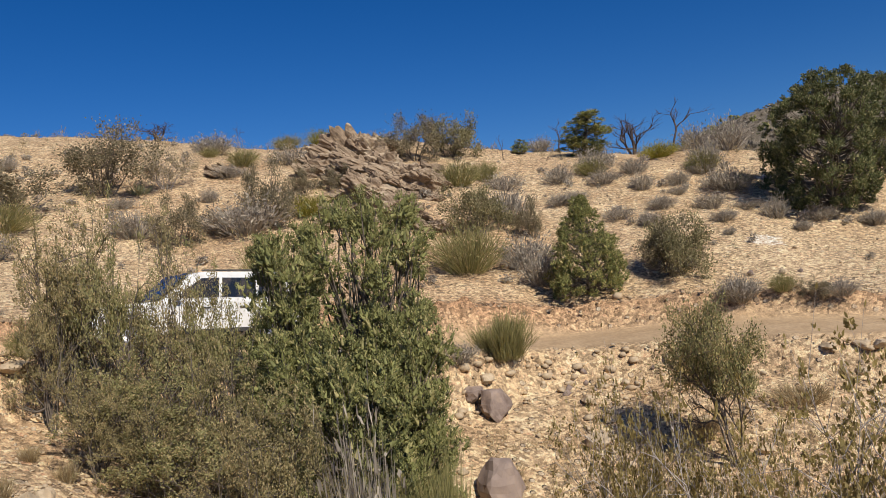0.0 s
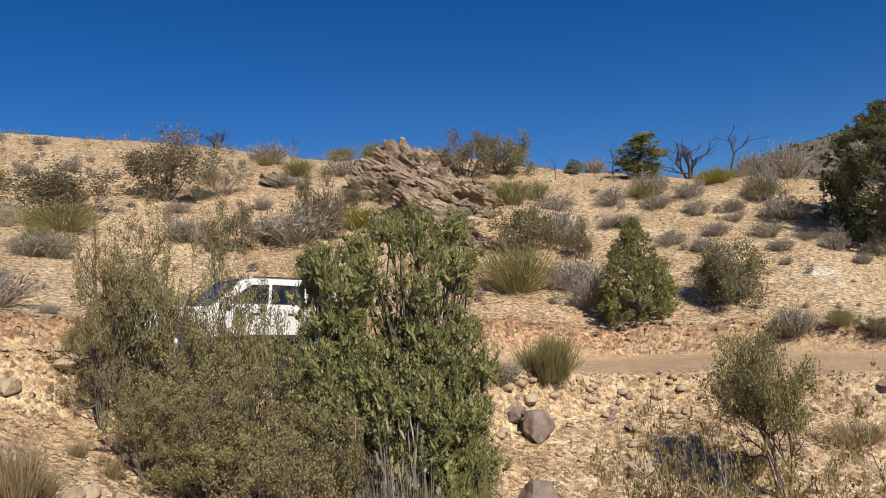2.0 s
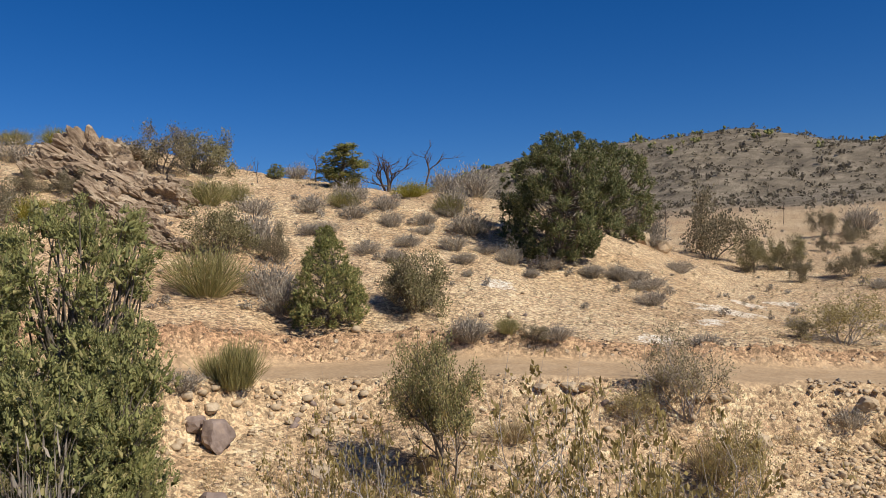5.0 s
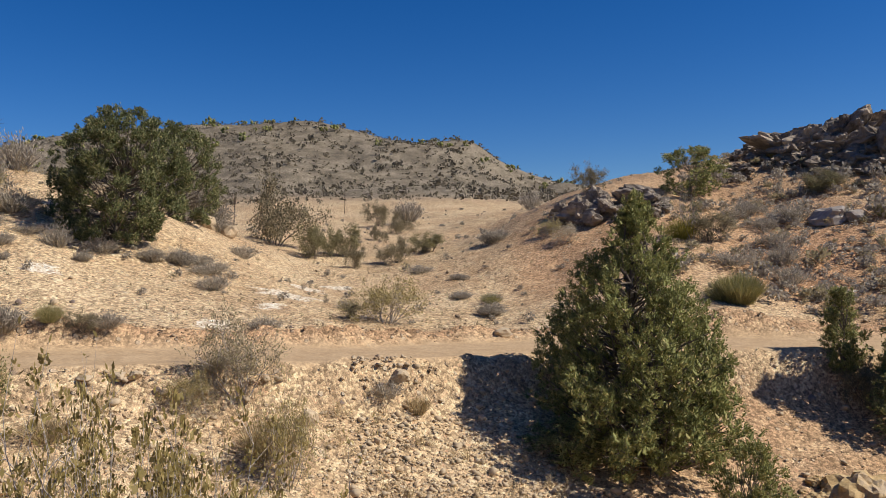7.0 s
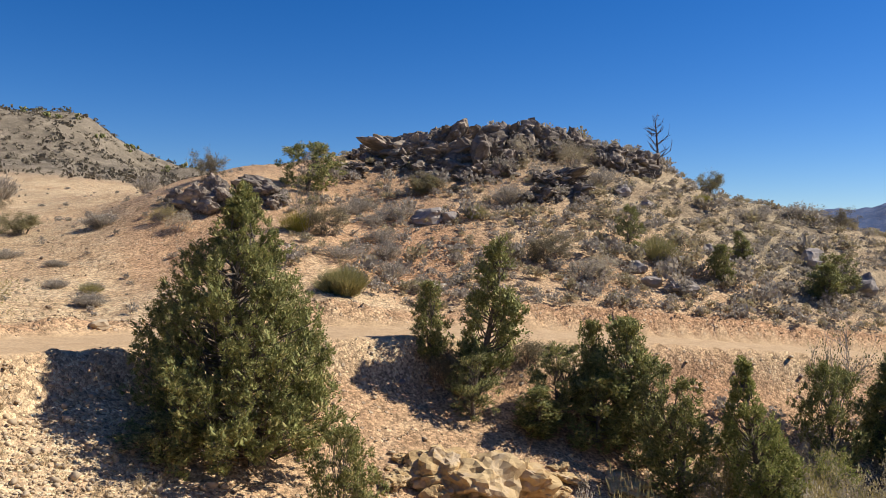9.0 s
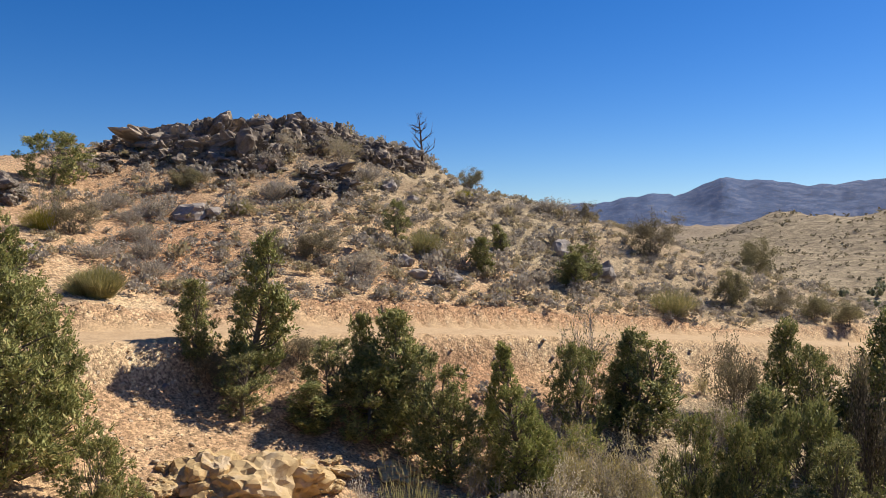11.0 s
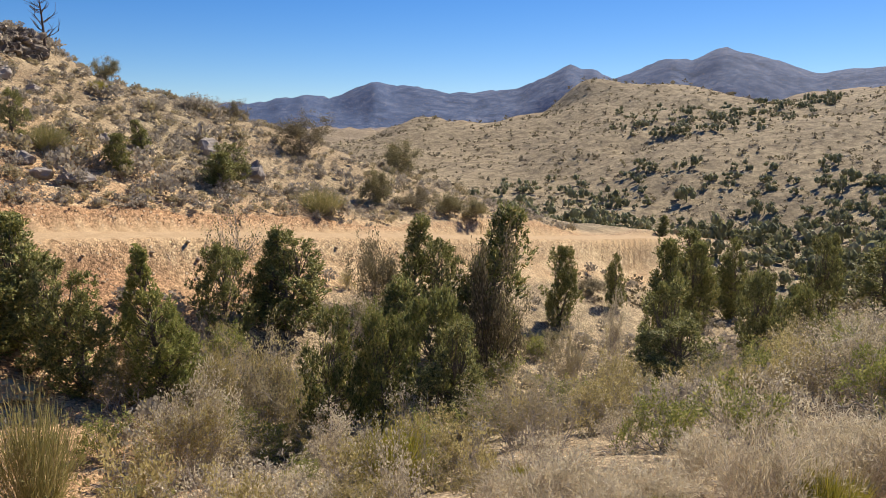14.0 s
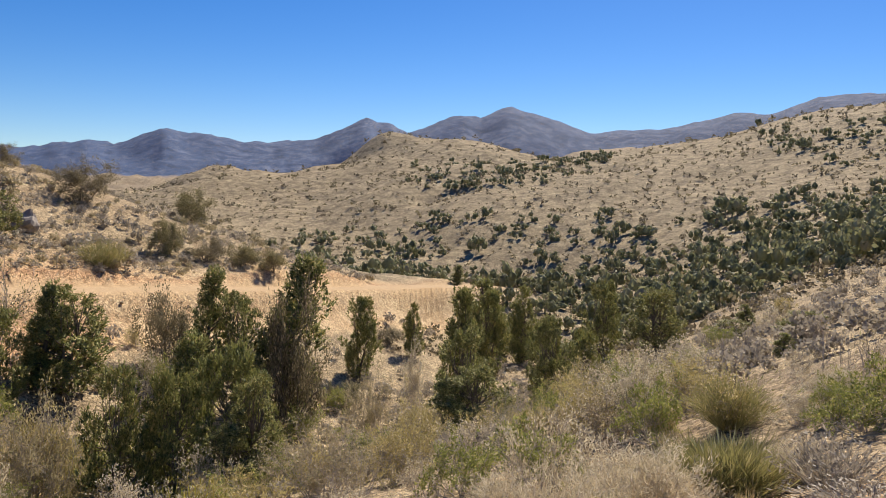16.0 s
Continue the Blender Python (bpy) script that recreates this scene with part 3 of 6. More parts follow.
def branch(soup, rng, start, way, length, radius, levels, forks, tips, bend=0.22, lift=0.08, spread=0.75, shrink=0.66, sides=4):
    """A limb that forks; tips gathers (place, way) along the last twigs."""
    steps = 4 if levels > 1 else 3 if levels else 2
    line, end = wander(rng, start, way, length, steps, bend, lift)
    if levels:
        soup.tube(line, np.linspace(radius, radius * 0.55, steps + 1), sides if levels > 1 else 3)
    else:
        soup.tube(line[[0, -1]], (radius, radius * 0.3), 3)
    if levels == 0:
        for k in range(1, steps + 1):
            tips.append((line[k], line[k] - line[k - 1]))
        return
    for k in range(forks):
        s = rng.uniform(0.35, 1.0) if k else 1.0
        i = min(int(s * steps), steps - 1)
        at = line[i] + (line[i + 1] - line[i]) * (s * steps - i)
        aim = end + rng.normal(size=3) * spread
        branch(soup, rng, at, aim / np.linalg.norm(aim), length * shrink * rng.uniform(0.75, 1.2), radius * 0.55, levels - 1, forks, tips, bend, lift, spread, shrink, sides)


def ball(rng, n):
    v = rng.normal(size=(n, 3))
    return v / np.linalg.norm(v, axis=1, keepdims=True)


def juniper(name, label, height, width, profile, clumps, tufts, leaf, blade=0.11, trunks=1, lean=0.0, seed=1, bare=0.0, plume=1.5, plume_size=0.35, ragged=0.18, fingers=16):
    """An evergreen: trunk and limbs, and a crown of plumes of small sprays. profile: the crown's half width at fractions of its height."""
    rng = np.random.default_rng(seed)
    tree = new(name)
    wood, crown = Soup(), Soup()
    clumps, tufts = int(0.82 * clumps), int(1.25 * tufts)
    stems = []
    for k in range(trunks):
        out = np.array((*(rng.normal(size=2) * (0.05 if trunks == 1 else 0.025 * trunks)), 1.0))
        out[0] += lean
        line, _ = wander(rng, (rng.normal() * 0.04, rng.normal() * 0.04, -0.15), out / np.linalg.norm(out), height * (0.88 if trunks == 1 else 0.55), 9, 0.06, 0.05)
        wood.tube(line, np.linspace(0.030 * height, 0.004 * height, 10), 7)
        stems.append(line)
    places = np.array([p for p, _ in profile])
    spans = np.array([s for _, s in profile])
    levels = np.linspace(0.02, 0.98, 49)
    chance = np.interp(levels, places, spans) ** 0.9 + 0.22
    chance /= chance.sum()
    for k in range(clumps):
        u = bare + (1 - bare) * rng.choice(levels, p=chance) + rng.uniform(-0.02, 0.02) if k > 2 else 0.97 - 0.03 * k
        span = np.interp(u, places, spans) * max(width * 0.5 - 0.4 * plume_size, 0.25 * width)
        turn = rng.uniform(0, 2 * np.pi)
        lobe = 1 + ragged * (np.sin(3 * turn + seed) + 0.7 * np.sin(5 * turn + 2 * seed + 5 * u))
        reach = span * lobe * np.sqrt(rng.uniform(0.3, 1.0))
        stem = stems[k % len(stems)]
        core = np.array([np.interp(u * height, stem[:, 2], stem[:, i]) for i in (0, 1)]) * (1.0 if trunks == 1 else 0.8)
        centre = np.array((core[0] + reach * np.cos(turn), core[1] + reach * np.sin(turn), u * height))
        size = plume_size * rng.uniform(0.7, 1.4) * (0.7 + 0.45 * span / (width / 2))
        low = max(0.05, u - 0.10 - 0.25 * reach / height)
        root = np.array([np.interp(low * height, stem[:, 2], stem[:, i]) for i in range(3)])
        mid = (root + centre) / 2 + rng.normal(size=3) * 0.04 * width - np.array((0, 0, 0.05 * width))
        wood.tube([root, mid, centre], [0.006 * height, 0.004 * height, 0.0015 * height], 4)
        out = np.array((np.cos(turn), np.sin(turn), 0.0))
        axis = out * rng.uniform(0.1, 0.55) + np.array((0, 0, 1.0)) + rng.normal(size=3) * 0.18
        axis /= np.linalg.norm(axis)
        side = np.cross(axis, (0.3, 0.9, 0.1))
        side /= np.linalg.norm(side)
        across = np.cross(axis, side)
        # a plume is a dense egg of short tufts, each a brush of sprays; the gaps between plumes stay open
        egg = size * np.array((0.55, 0.55, 0.38 * plume + 0.12))
        for _ in range(fingers):
            push = ball(rng, 1)[0]
            push *= np.cbrt(rng.uniform(0.25, 1.0))
            heart = centre + push[0] * egg[0] * side + push[1] * egg[1] * across + push[2] * egg[2] * axis
            skin = (push[0] * side + push[1] * across) + push[2] * axis * 0.7
            aim = 0.8 * axis + 0.8 * skin + rng.normal(size=3) * 0.25
            aim /= np.linalg.norm(aim)
            n = max(5, int(tufts / fingers * rng.uniform(0.7, 1.3)))
            s = rng.uniform(0, 1, (n, 1))
            ring = ball(rng, n)
            ring -= (ring @ aim)[:, None] * aim
            ring /= np.linalg.norm(ring, axis=1, keepdims=True) + 1e-9
            long, thick = size * rng.uniform(0.25, 0.5), size * rng.uniform(0.12, 0.2)
            at = heart + aim * (s - 0.4) * long + ring * thick * (1.05 - 0.6 * s) * np.sqrt(rng.uniform(0.3, 1, (n, 1)))
            crown.tube(heart + aim * (np.array((-0.35, 0.4))[:, None] * long), thick * np.array((0.65, 0.08)), 3)
            crown.leaves(at, ring * 0.5 + aim * 0.9 + rng.normal(size=(n, 3)) * 0.4,
                         blade * rng.uniform(0.6, 1.5, n), blade * rng.uniform(0.34, 0.58, n), rng, 1.2 * skin + 0.5 * ring + 0.3 * out, 0.35)
    part("trunk", wood.mesh("trunk", BARK, True), tree, "grey shredding bark")
    part("crown", crown.mesh("crown", leaf), tree)
    return tagged(tree, label, "tree")


def leafy(name, label, category, height, width, stems, levels, forks, leaf, bark, per_tip, leaf_size, seed, spread=0.75, fan=0.7, jitter=0.06, slim=0.5, bend=0.22, thick=0.011, bare=0.0):
    """A shrub or small tree of forking stems with small leaves along its twigs."""
    rng = np.random.default_rng(seed)
    shrub = new(name)
    wood, crown, tips = Soup(), Soup(), []
    total = sum(0.66 ** k for k in range(levels + 1))
    for k in range(stems):
        turn = 2 * np.pi * (k + rng.uniform(-0.3, 0.3)) / stems
        tilt = fan * np.sqrt(rng.uniform(0.05, 1))
        way = np.array((np.cos(turn) * tilt * width / height, np.sin(turn) * tilt * width / height, 1.0))
        branch(wood, rng, (np.cos(turn) * 0.04 * width, np.sin(turn) * 0.04 * width, -0.1), way / np.linalg.norm(way),
               height / total * rng.uniform(0.8, 1.15), thick * height * rng.uniform(0.7, 1.2), levels, forks, tips, bend, 0.07, spread)
    at, way = np.array([p for p, _ in tips]), np.array([w for _, w in tips])
    if per_tip > 0:
        n = max(1, int(len(at) * per_tip))
        full = np.flatnonzero(at[:, 2] > bare * at[:, 2].max())
        weight = rng.uniform(0.1, 1.0, len(full)) ** 1.7          # some twigs are thick with leaves, others nearly bare
        pick = rng.choice(full, n, p=weight / weight.sum())
        base = at[pick] + rng.normal(size=(n, 3)) * jitter
        outward = base * np.array((1, 1, 0)) / (0.5 * width) + np.array((0, 0, 0.35)) + (base[:, 2:] / height - 0.4) * np.array((0, 0, 0.8))
        crown.leaves(base, way[pick] / (np.linalg.norm(way[pick], axis=1, keepdims=True) + 1e-9) + rng.normal(size=(n, 3)) * 0.9 + np.array((0, 0, 0.3)),
                     leaf_size * rng.uniform(0.6, 1.4, n), leaf_size * slim * rng.uniform(0.7, 1.2, n), rng, outward, 0.8)
    # true to its height and spread
    every = np.vstack(wood.verts + crown.verts)
    fit = np.array((1, 1, 0)) * np.clip(0.5 * width / np.percentile(np.hypot(every[:, 0], every[:, 1]), 95), 0.5, 2.0) + np.array((0, 0, height / np.percentile(every[:, 2], 99.5)))
    wood.verts, crown.verts = [v * fit for v in wood.verts], [v * fit for v in crown.verts]
    if per_tip > 0:
        part("foliage", crown.mesh("leaves", leaf), shrub)
    part("framework", wood.mesh("stems", bark, True), shrub)
    return tagged(shrub, label, category)


def tuft(name, label, category, height, width, blades, leaf, seed, fan=0.8, slim=0.02, crown=0, crown_size=0.05, sway=0.15, fuzz=0.7, crown_slim=0.36):
    """A clump of thin stems that spring from one root; crown adds small leaves over its dome."""
    rng = np.random.default_rng(seed)
    soup = Soup()
    turn, tilt = rng.uniform(0, 2 * np.pi, blades), np.sqrt(rng.uniform(0, 1, blades)) * fan
    root = np.stack([np.cos(turn) * tilt * width * 0.16, np.sin(turn) * tilt * width * 0.16, np.full(blades, -0.04)], 1)
    way = np.stack([np.cos(turn) * tilt * width / 2, np.sin(turn) * tilt * width / 2, height * np.sqrt(np.clip(1.0 - 0.72 * tilt ** 2, 0.05, 1))], 1)
    reach = np.linalg.norm(way, axis=1) * rng.uniform(0.6, 1.08, blades)
    way = way / np.linalg.norm(way, axis=1, keepdims=True) + rng.normal(size=way.shape) * sway * 0.35
    half = root + way * reach[:, None] * 0.5 + rng.normal(size=way.shape) * sway * 0.12 * height
    soup.leaves(root, half - root, reach * 0.62, slim * rng.uniform(0.6, 1.4, blades), rng)
    for _ in range(2):
        soup.leaves(half, way + rng.normal(size=way.shape) * sway, reach * rng.uniform(0.35, 0.58, blades), slim * rng.uniform(0.5, 1.2, blades), rng)
    if crown:
        pick = rng.integers(0, blades, crown)
        at = root[pick] + way[pick] * (reach[pick] * rng.uniform(0.45, 1.0, crown) ** 0.7)[:, None] + rng.normal(size=(crown, 3)) * 0.05 * width
        soup.leaves(at, way[pick] + rng.normal(size=(crown, 3)) * fuzz, crown_size * rng.uniform(0.6, 1.5, crown), crown_size * crown_slim, rng, at / np.array((width / 2, width / 2, height)))
    return tagged(new(name, soup.mesh(name, leaf)), label, category)


def broom_clump(label, height, width, bundles, stems, leaf, seed):
    """A broom: bundles of thin green stems that spread from one root."""
    rng = np.random.default_rng(seed)
    clump = new("broom_clump")
    for k in range(bundles):
        turn, away = 2.4 * k + rng.uniform(-0.4, 0.4), np.sqrt((k + 0.3) / bundles)
        foot = np.array((np.cos(turn), np.sin(turn), 0)) * away * 0.30 * width
        tall = height * rng.uniform(0.72, 1.0) * (1 - 0.35 * away ** 2)
        aim = np.array((np.cos(turn) * away * 0.30 * width, np.sin(turn) * away * 0.30 * width, tall))
        soup = Soup()
        for _ in range(3):
            n = stems // 3
            root = foot + rng.normal(size=(n, 3)) * np.array((0.05, 0.05, 0.0)) * width - np.array((0, 0, 0.03))
            way = aim + rng.normal(size=(n, 3)) * np.array((0.13, 0.13, 0.06)) * width
            long = np.linalg.norm(way, axis=1) * rng.uniform(0.55, 1.1, n)
            soup.leaves(root, way, long * 0.7, 0.010, rng)
            half = root + way / np.linalg.norm(way, axis=1, keepdims=True) * long[:, None] * 0.5
            for _ in range(2):
                soup.leaves(half, way + rng.normal(size=(n, 3)) * 0.12 * height, long * rng.uniform(0.35, 0.55, n), 0.011, rng)
        part("tuft", soup.mesh("tuft", leaf), clump)
    return tagged(clump, label, "shrub")


def dead_pine(name, label, height, width, seed):
    """A standing dead trunk with short bare side branches, longest at the bottom."""
    rng = np.random.default_rng(seed)
    tree, wood = new(name), Soup()
    line, _ = wander(rng, (0, 0, -0.2), (0.02, 0.0, 1.0), height, 8, 0.03, 0.04)
    wood.tube(line, np.linspace(0.03 * height, 0.007 * height, 9), 6)
    part("trunk", wood.mesh("trunk", DEAD_WOOD, True), tree)
    for k in range(26):
        u = rng.uniform(0.12, 0.97)
        at = np.array([np.interp(u * height, line[:, 2], line[:, i]) for i in range(3)])
        turn = rng.uniform(0, 2 * np.pi)
        limb = Soup()
        branch(limb, rng, at, (np.cos(turn), np.sin(turn), 0.25), width * 0.5 * (1.05 - 0.75 * u) * rng.uniform(0.5, 1.0), 0.012 * height * (1.1 - u * 0.6), 1, 3, [], 0.2, 0.10, 0.5)
        part("limb", limb.mesh("limb", DEAD_WOOD), tree)
    return tagged(tree, label, "dead tree")


def hull_rock(seed, flat=0.7, points=15):
    """An angular stone, about 1 m across."""
    rng = np.random.default_rng(seed)
    bm = bmesh.new()
    for v in ball(rng, points) * rng.uniform(0.78, 1.0, (points, 1)) * np.array((0.5, 0.42, 0.5 * flat)):
        bm.verts.new(v)
    bmesh.ops.convex_hull(bm, input=bm.verts)
    bmesh.ops.triangulate(bm, faces=bm.faces)
    loose = [v for v in bm.verts if not v.link_faces]
    bmesh.ops.delete(bm, geom=loose, context="VERTS")
    bm.verts.ensure_lookup_table()
    bm.verts.index_update()
    verts = np.array([v.co[:] for v in bm.verts])
    faces = np.array([[v.index for v in f.verts] for f in bm.faces])
    bm.free()
    return verts, faces


PEBBLES = [hull_rock(60 + k, 0.55 + 0.08 * (k % 5), 9) for k in range(12)]
HULLS = [hull_rock(40 + k, 0.55 + 0.08 * (k % 5)) for k in range(10)]


def rough_rock(name, material, seed, flat=0.8, craggy=0.35, detail=3, cuts=16):
    """A weathered boulder about 1 m across, with facets, hollows and ridges."""
    rng = np.random.default_rng(seed)
    bm = bmesh.new()
    bmesh.ops.create_icosphere(bm, subdivisions=detail, radius=0.5)
    planes = [(Vector(v), d) for v, d in zip(ball(rng, cuts), rng.uniform(0.24, 0.42, cuts))]
    shift = Vector(rng.uniform(-50, 50, 3))
    for v in bm.verts:
        p = v.co.copy()
        for normal, d in planes:
            over = p.dot(normal) - d
            if over > 0:
                p -= normal * over
        n1 = noise.fractal(p * 3.0 + shift, 1.0, 2.1, 4)
        n2 = noise.ridged_multi_fractal(p * 4.6 + shift, 1.0, 2.0, 4, 0.8, 2.0) - 1.0
        n3 = noise.ridged_multi_fractal(p * 11.0 + shift, 0.9, 2.0, 3, 0.8, 2.0) - 1.0
        n4 = noise.ridged_multi_fractal(p * 24.0 + shift, 0.8, 2.0, 3, 0.8, 2.0) - 1.0 if detail > 3 else 0.0
        cleft = max(0.0, 0.35 - abs(noise.noise(Vector((p.x * 3.4, p.y * 3.4, p.z * 1.2)) + shift))) * craggy      # upright joints
        p += v.co.normalized() * ((0.16 * n1 - 0.10 * n2) * craggy * 2.0 - 0.055 * n3 * min(1.0, craggy * 1.6) - 0.20 * cleft - 0.03 * craggy * n4)
        v.co = Vector((p.x, p.y, p.z * flat))
    mesh = bpy.data.meshes.new(name)
    bm.to_mesh(mesh)
    bm.free()
    mesh.materials.append(material)
    return mesh


def ground_at(x, y):
    return float(ground(x, y)[0])


def stand(x, y, wide=1.0, tall=1.0, turn=0.0, sink=0.0):
    return Matrix.Translation((x, y, ground_at(x, y) - sink)) @ Matrix.Rotation(turn, 4, "Z") @ Matrix.Diagonal((wide, wide, tall, 1))


def set_out(kinds, sizes, places, group, seed):
    """Stands copies of the kinds at places (x, y, height, width); the models themselves take the first places."""
    rng = random.Random(seed)
    used = set()
    for i, (x, y, tall, wide) in enumerate(places):
        k = i % len(kinds)
        if len(places) > len(kinds):
            k = i if i < len(kinds) else rng.randrange(len(kinds))
        h, w = sizes[k]
        m = stand(x, y, wide / w, tall / h, rng.uniform(0, 6.28), 0.03)
        if k not in used:
            used.add(k)
            kinds[k].matrix_world = m
            ob = kinds[k]
        else:
            ob = copy_thing(kinds[k], m)
            ob.matrix_basis = m
        ob["group"] = group


# ---- plants: x, y, height, width in metres ----
SLIM_JUNIPERS_A = [(9.86, 53.52, 2.76, 3.62), (5.39, 52.03, 0.95, 1.17), (33.36, 8.02, 6.27, 2.72), (32.8, 9.9, 3.16, 1.53), (34.71, 3.77, 3.9, 1.45), (34.37, 2.37, 4.9, 3.11), (32, -0.1, 4.4, 2.7), (31.95, 5.22, 2, 2.02), (55.92, -2.01, 2.45, 1.75), (63.4, -3.53, 2.18, 1.41), (41.28, -8.24, 4.64, 2.04), (40.57, -9.22, 4.96, 3.76), (42.09, -16.38, 7.12, 2.37), (41.36, -20.55, 8.82, 3.89), (32.12, -11.6, 5.83, 2.43), (59.7, -8.37, 2.36, 2.31), (50.05, -30.28, 5.63, 2.36), (56.96, -39.87, 4.67, 1.93), (40.46, -31.93, 7.59, 2.7), (65.59, -56.48, 7.77, 4.81), (60.04, -55.21, 7.61, 3.4), (89.81, -69.47, 2.8, 2.35), (54.76, -46.06, 7.18, 2.99)]
SLIM_JUNIPERS_B = [(14.15, -23.58, 0.71, 0.73), (30.53, -47.56, 1.55, 1.24), (51.09, -56.98, 6.88, 2.39)]
SLIM_JUNIPERS = SLIM_JUNIPERS_A + SLIM_JUNIPERS_B
HALF_DEAD = [(14.88, 39.04, 1.33, 1.45), (45.88, 22.35, 3.67, 2.84), (41.5, -6.3, 5.7, 3.5)]
OAK_BUSHES_A = [(-1.22, 48.59, 2.62, 3.44), (0.83, 50.46, 2.37, 3.17), (-16.75, 40.77, 3.16, 3.97), (-8.05, 37.61, 2.94, 2.55), (-11.27, 34.75, 2.12, 2.14), (-5.23, 42.58, 1.23, 1.51), (-6.97, 42.58, 1.23, 1.69), (1.56, 35.82, 2.14, 2.65), (3.88, 36.15, 1.67, 1.36), (8.11, 29.6, 2.24, 2.92), (11.32, 25.42, 0.71, 1.19), (-25.34, 36.85, 3.34, 2.81), (-18.97, 34.36, 2.48, 4.6), (-17.07, 24.42, 1.58, 1.28), (8.19, 29.69, 2.22, 2.76), (36.41, 51.11, 5, 6.11), (40.05, 41.87, 2.08, 2.71), (57.95, 60.41, 2.24, 3.26), (22.08, 25.28, 0.73, 1.31), (51.99, 33.34, 2.27, 2.65), (46.48, 21.58, 1.98, 2.79), (61.1, 19.79, 1.51, 3.51), (32.72, 9.09, 1.87, 2.28)]
OAK_BUSHES_B = [(35.7, 6.43, 1.32, 2.28), (48.97, 10.6, 2, 2.34), (50.54, 8.37, 2.03, 3.19), (60.37, 19.58, 1.41, 2.97), (87.91, -1.71, 2.23, 3.43), (84.78, -13.15, 1.91, 4.01), (44.64, -15.19, 4.91, 3.3), (38.55, -19.47, 7.65, 3.75), (77.42, -18.17, 4.03, 5.26), (86.43, -30.8, 3.62, 5), (69.28, -23.1, 3.01, 3.13), (68.9, -26.35, 2.19, 4.03), (68.13, -29.41, 2.15, 3.48), (67.42, -31.71, 1.86, 3.49), (44.02, -25.86, 1.54, 2.46), (59.8, -39.32, 1.54, 3.4)]
OAK_BUSHES = OAK_BUSHES_A + OAK_BUSHES_B
GREEN_BROOM_A = [(-9.86, 54.47, 1.08, 2.06), (-7.97, 56.93, 1.22, 2), (-14.19, 51.16, 0.77, 1.23), (-6.28, 38.89, 1.21, 1.96), (-11.46, 48.31, 1.28, 1.92), (-4.61, 44.75, 0.96, 1.21), (1.09, 42.99, 1.59, 2.31), (2.57, 45.2, 1.32, 1.57), (0.8, 31.27, 2.15, 2.99), (10.46, 25.84, 0.68, 0.85), (8.48, 45.41, 1.16, 1.77), (13.55, 49.69, 1.09, 2.37), (14.19, 43.59, 1.46, 1.76), (28.39, 48.51, 2.18, 3.01), (-25.26, 39.06, 0.92, 2.16), (-22.96, 33.39, 1.01, 1.4), (-17.37, 31.85, 1.38, 3.06), (-17.37, 30.08, 0.82, 1.07), (-21.2, 30.69, 0.52, 0.86), (-7.52, 14.24, 0.6, 0.62), (-5.87, 26.41, 2.27, 1.86), (36.65, 46.75, 2.56, 2.72), (39.83, 46.94, 2.4, 3.06), (37.16, 42.8, 1.65, 1.95)]
GREEN_BROOM_B = [(50.15, 54.92, 1.52, 1.82), (44.6, 42.83, 1.45, 3.54), (63.59, 69.76, 3.04, 3.25), (29.37, 49.06, 2.71, 1.75), (45.86, 23.06, 1.44, 1.96), (33.41, 27.64, 0.5, 0.93), (55.98, 2.02, 1.97, 2.57), (56.21, 14.57, 1.27, 1.78), (68.36, 26.05, 1.08, 1.8), (76.08, -1.01, 0.89, 2.33), (32.7, 26.88, 0.57, 0.97), (23.43, 0.81, 3.8, 2.07), (60.46, -15.79, 2.13, 3.6), (14.28, -5.7, 1.55, 1.3), (9.24, -13.68, 1.05, 1.42)]
GREEN_BROOM = GREEN_BROOM_A + GREEN_BROOM_B
SAGE_A = [(-14.38, 52.77, 1.35, 2.21), (-8.94, 36.71, 1.6, 3.33), (-10.13, 37.02, 1.06, 1.84), (-13.3, 34.95, 1.23, 1.95), (-15.29, 38.79, 0.57, 1.17), (-8.67, 49.19, 1.14, 2.42), (-11.8, 45.75, 0.75, 1.52), (3.4, 44, 0.92, 1.95), (3.07, 37.92, 1.84, 1.67), (3.05, 32.02, 1.28, 1.93), (3.39, 30.19, 1.31, 1.21), (9.27, 26.34, 0.93, 1.3), (11.99, 25.17, 0.59, 1.07), (7.38, 57.61, 1.17, 1.87), (8.9, 45.89, 1.48, 2.25), (10.59, 44.13, 0.94, 1.64), (12.34, 42.21, 0.83, 1.23), (10.29, 41.6, 0.99, 1.37), (8.6, 42.94, 0.91, 1.76), (6.53, 44.27, 1.05, 1.79), (5.72, 40.05, 0.78, 1.13), (6.6, 39.92, 0.74, 1.3), (8, 37.06, 0.72, 1.36), (8.91, 35.71, 0.66, 1.12)]
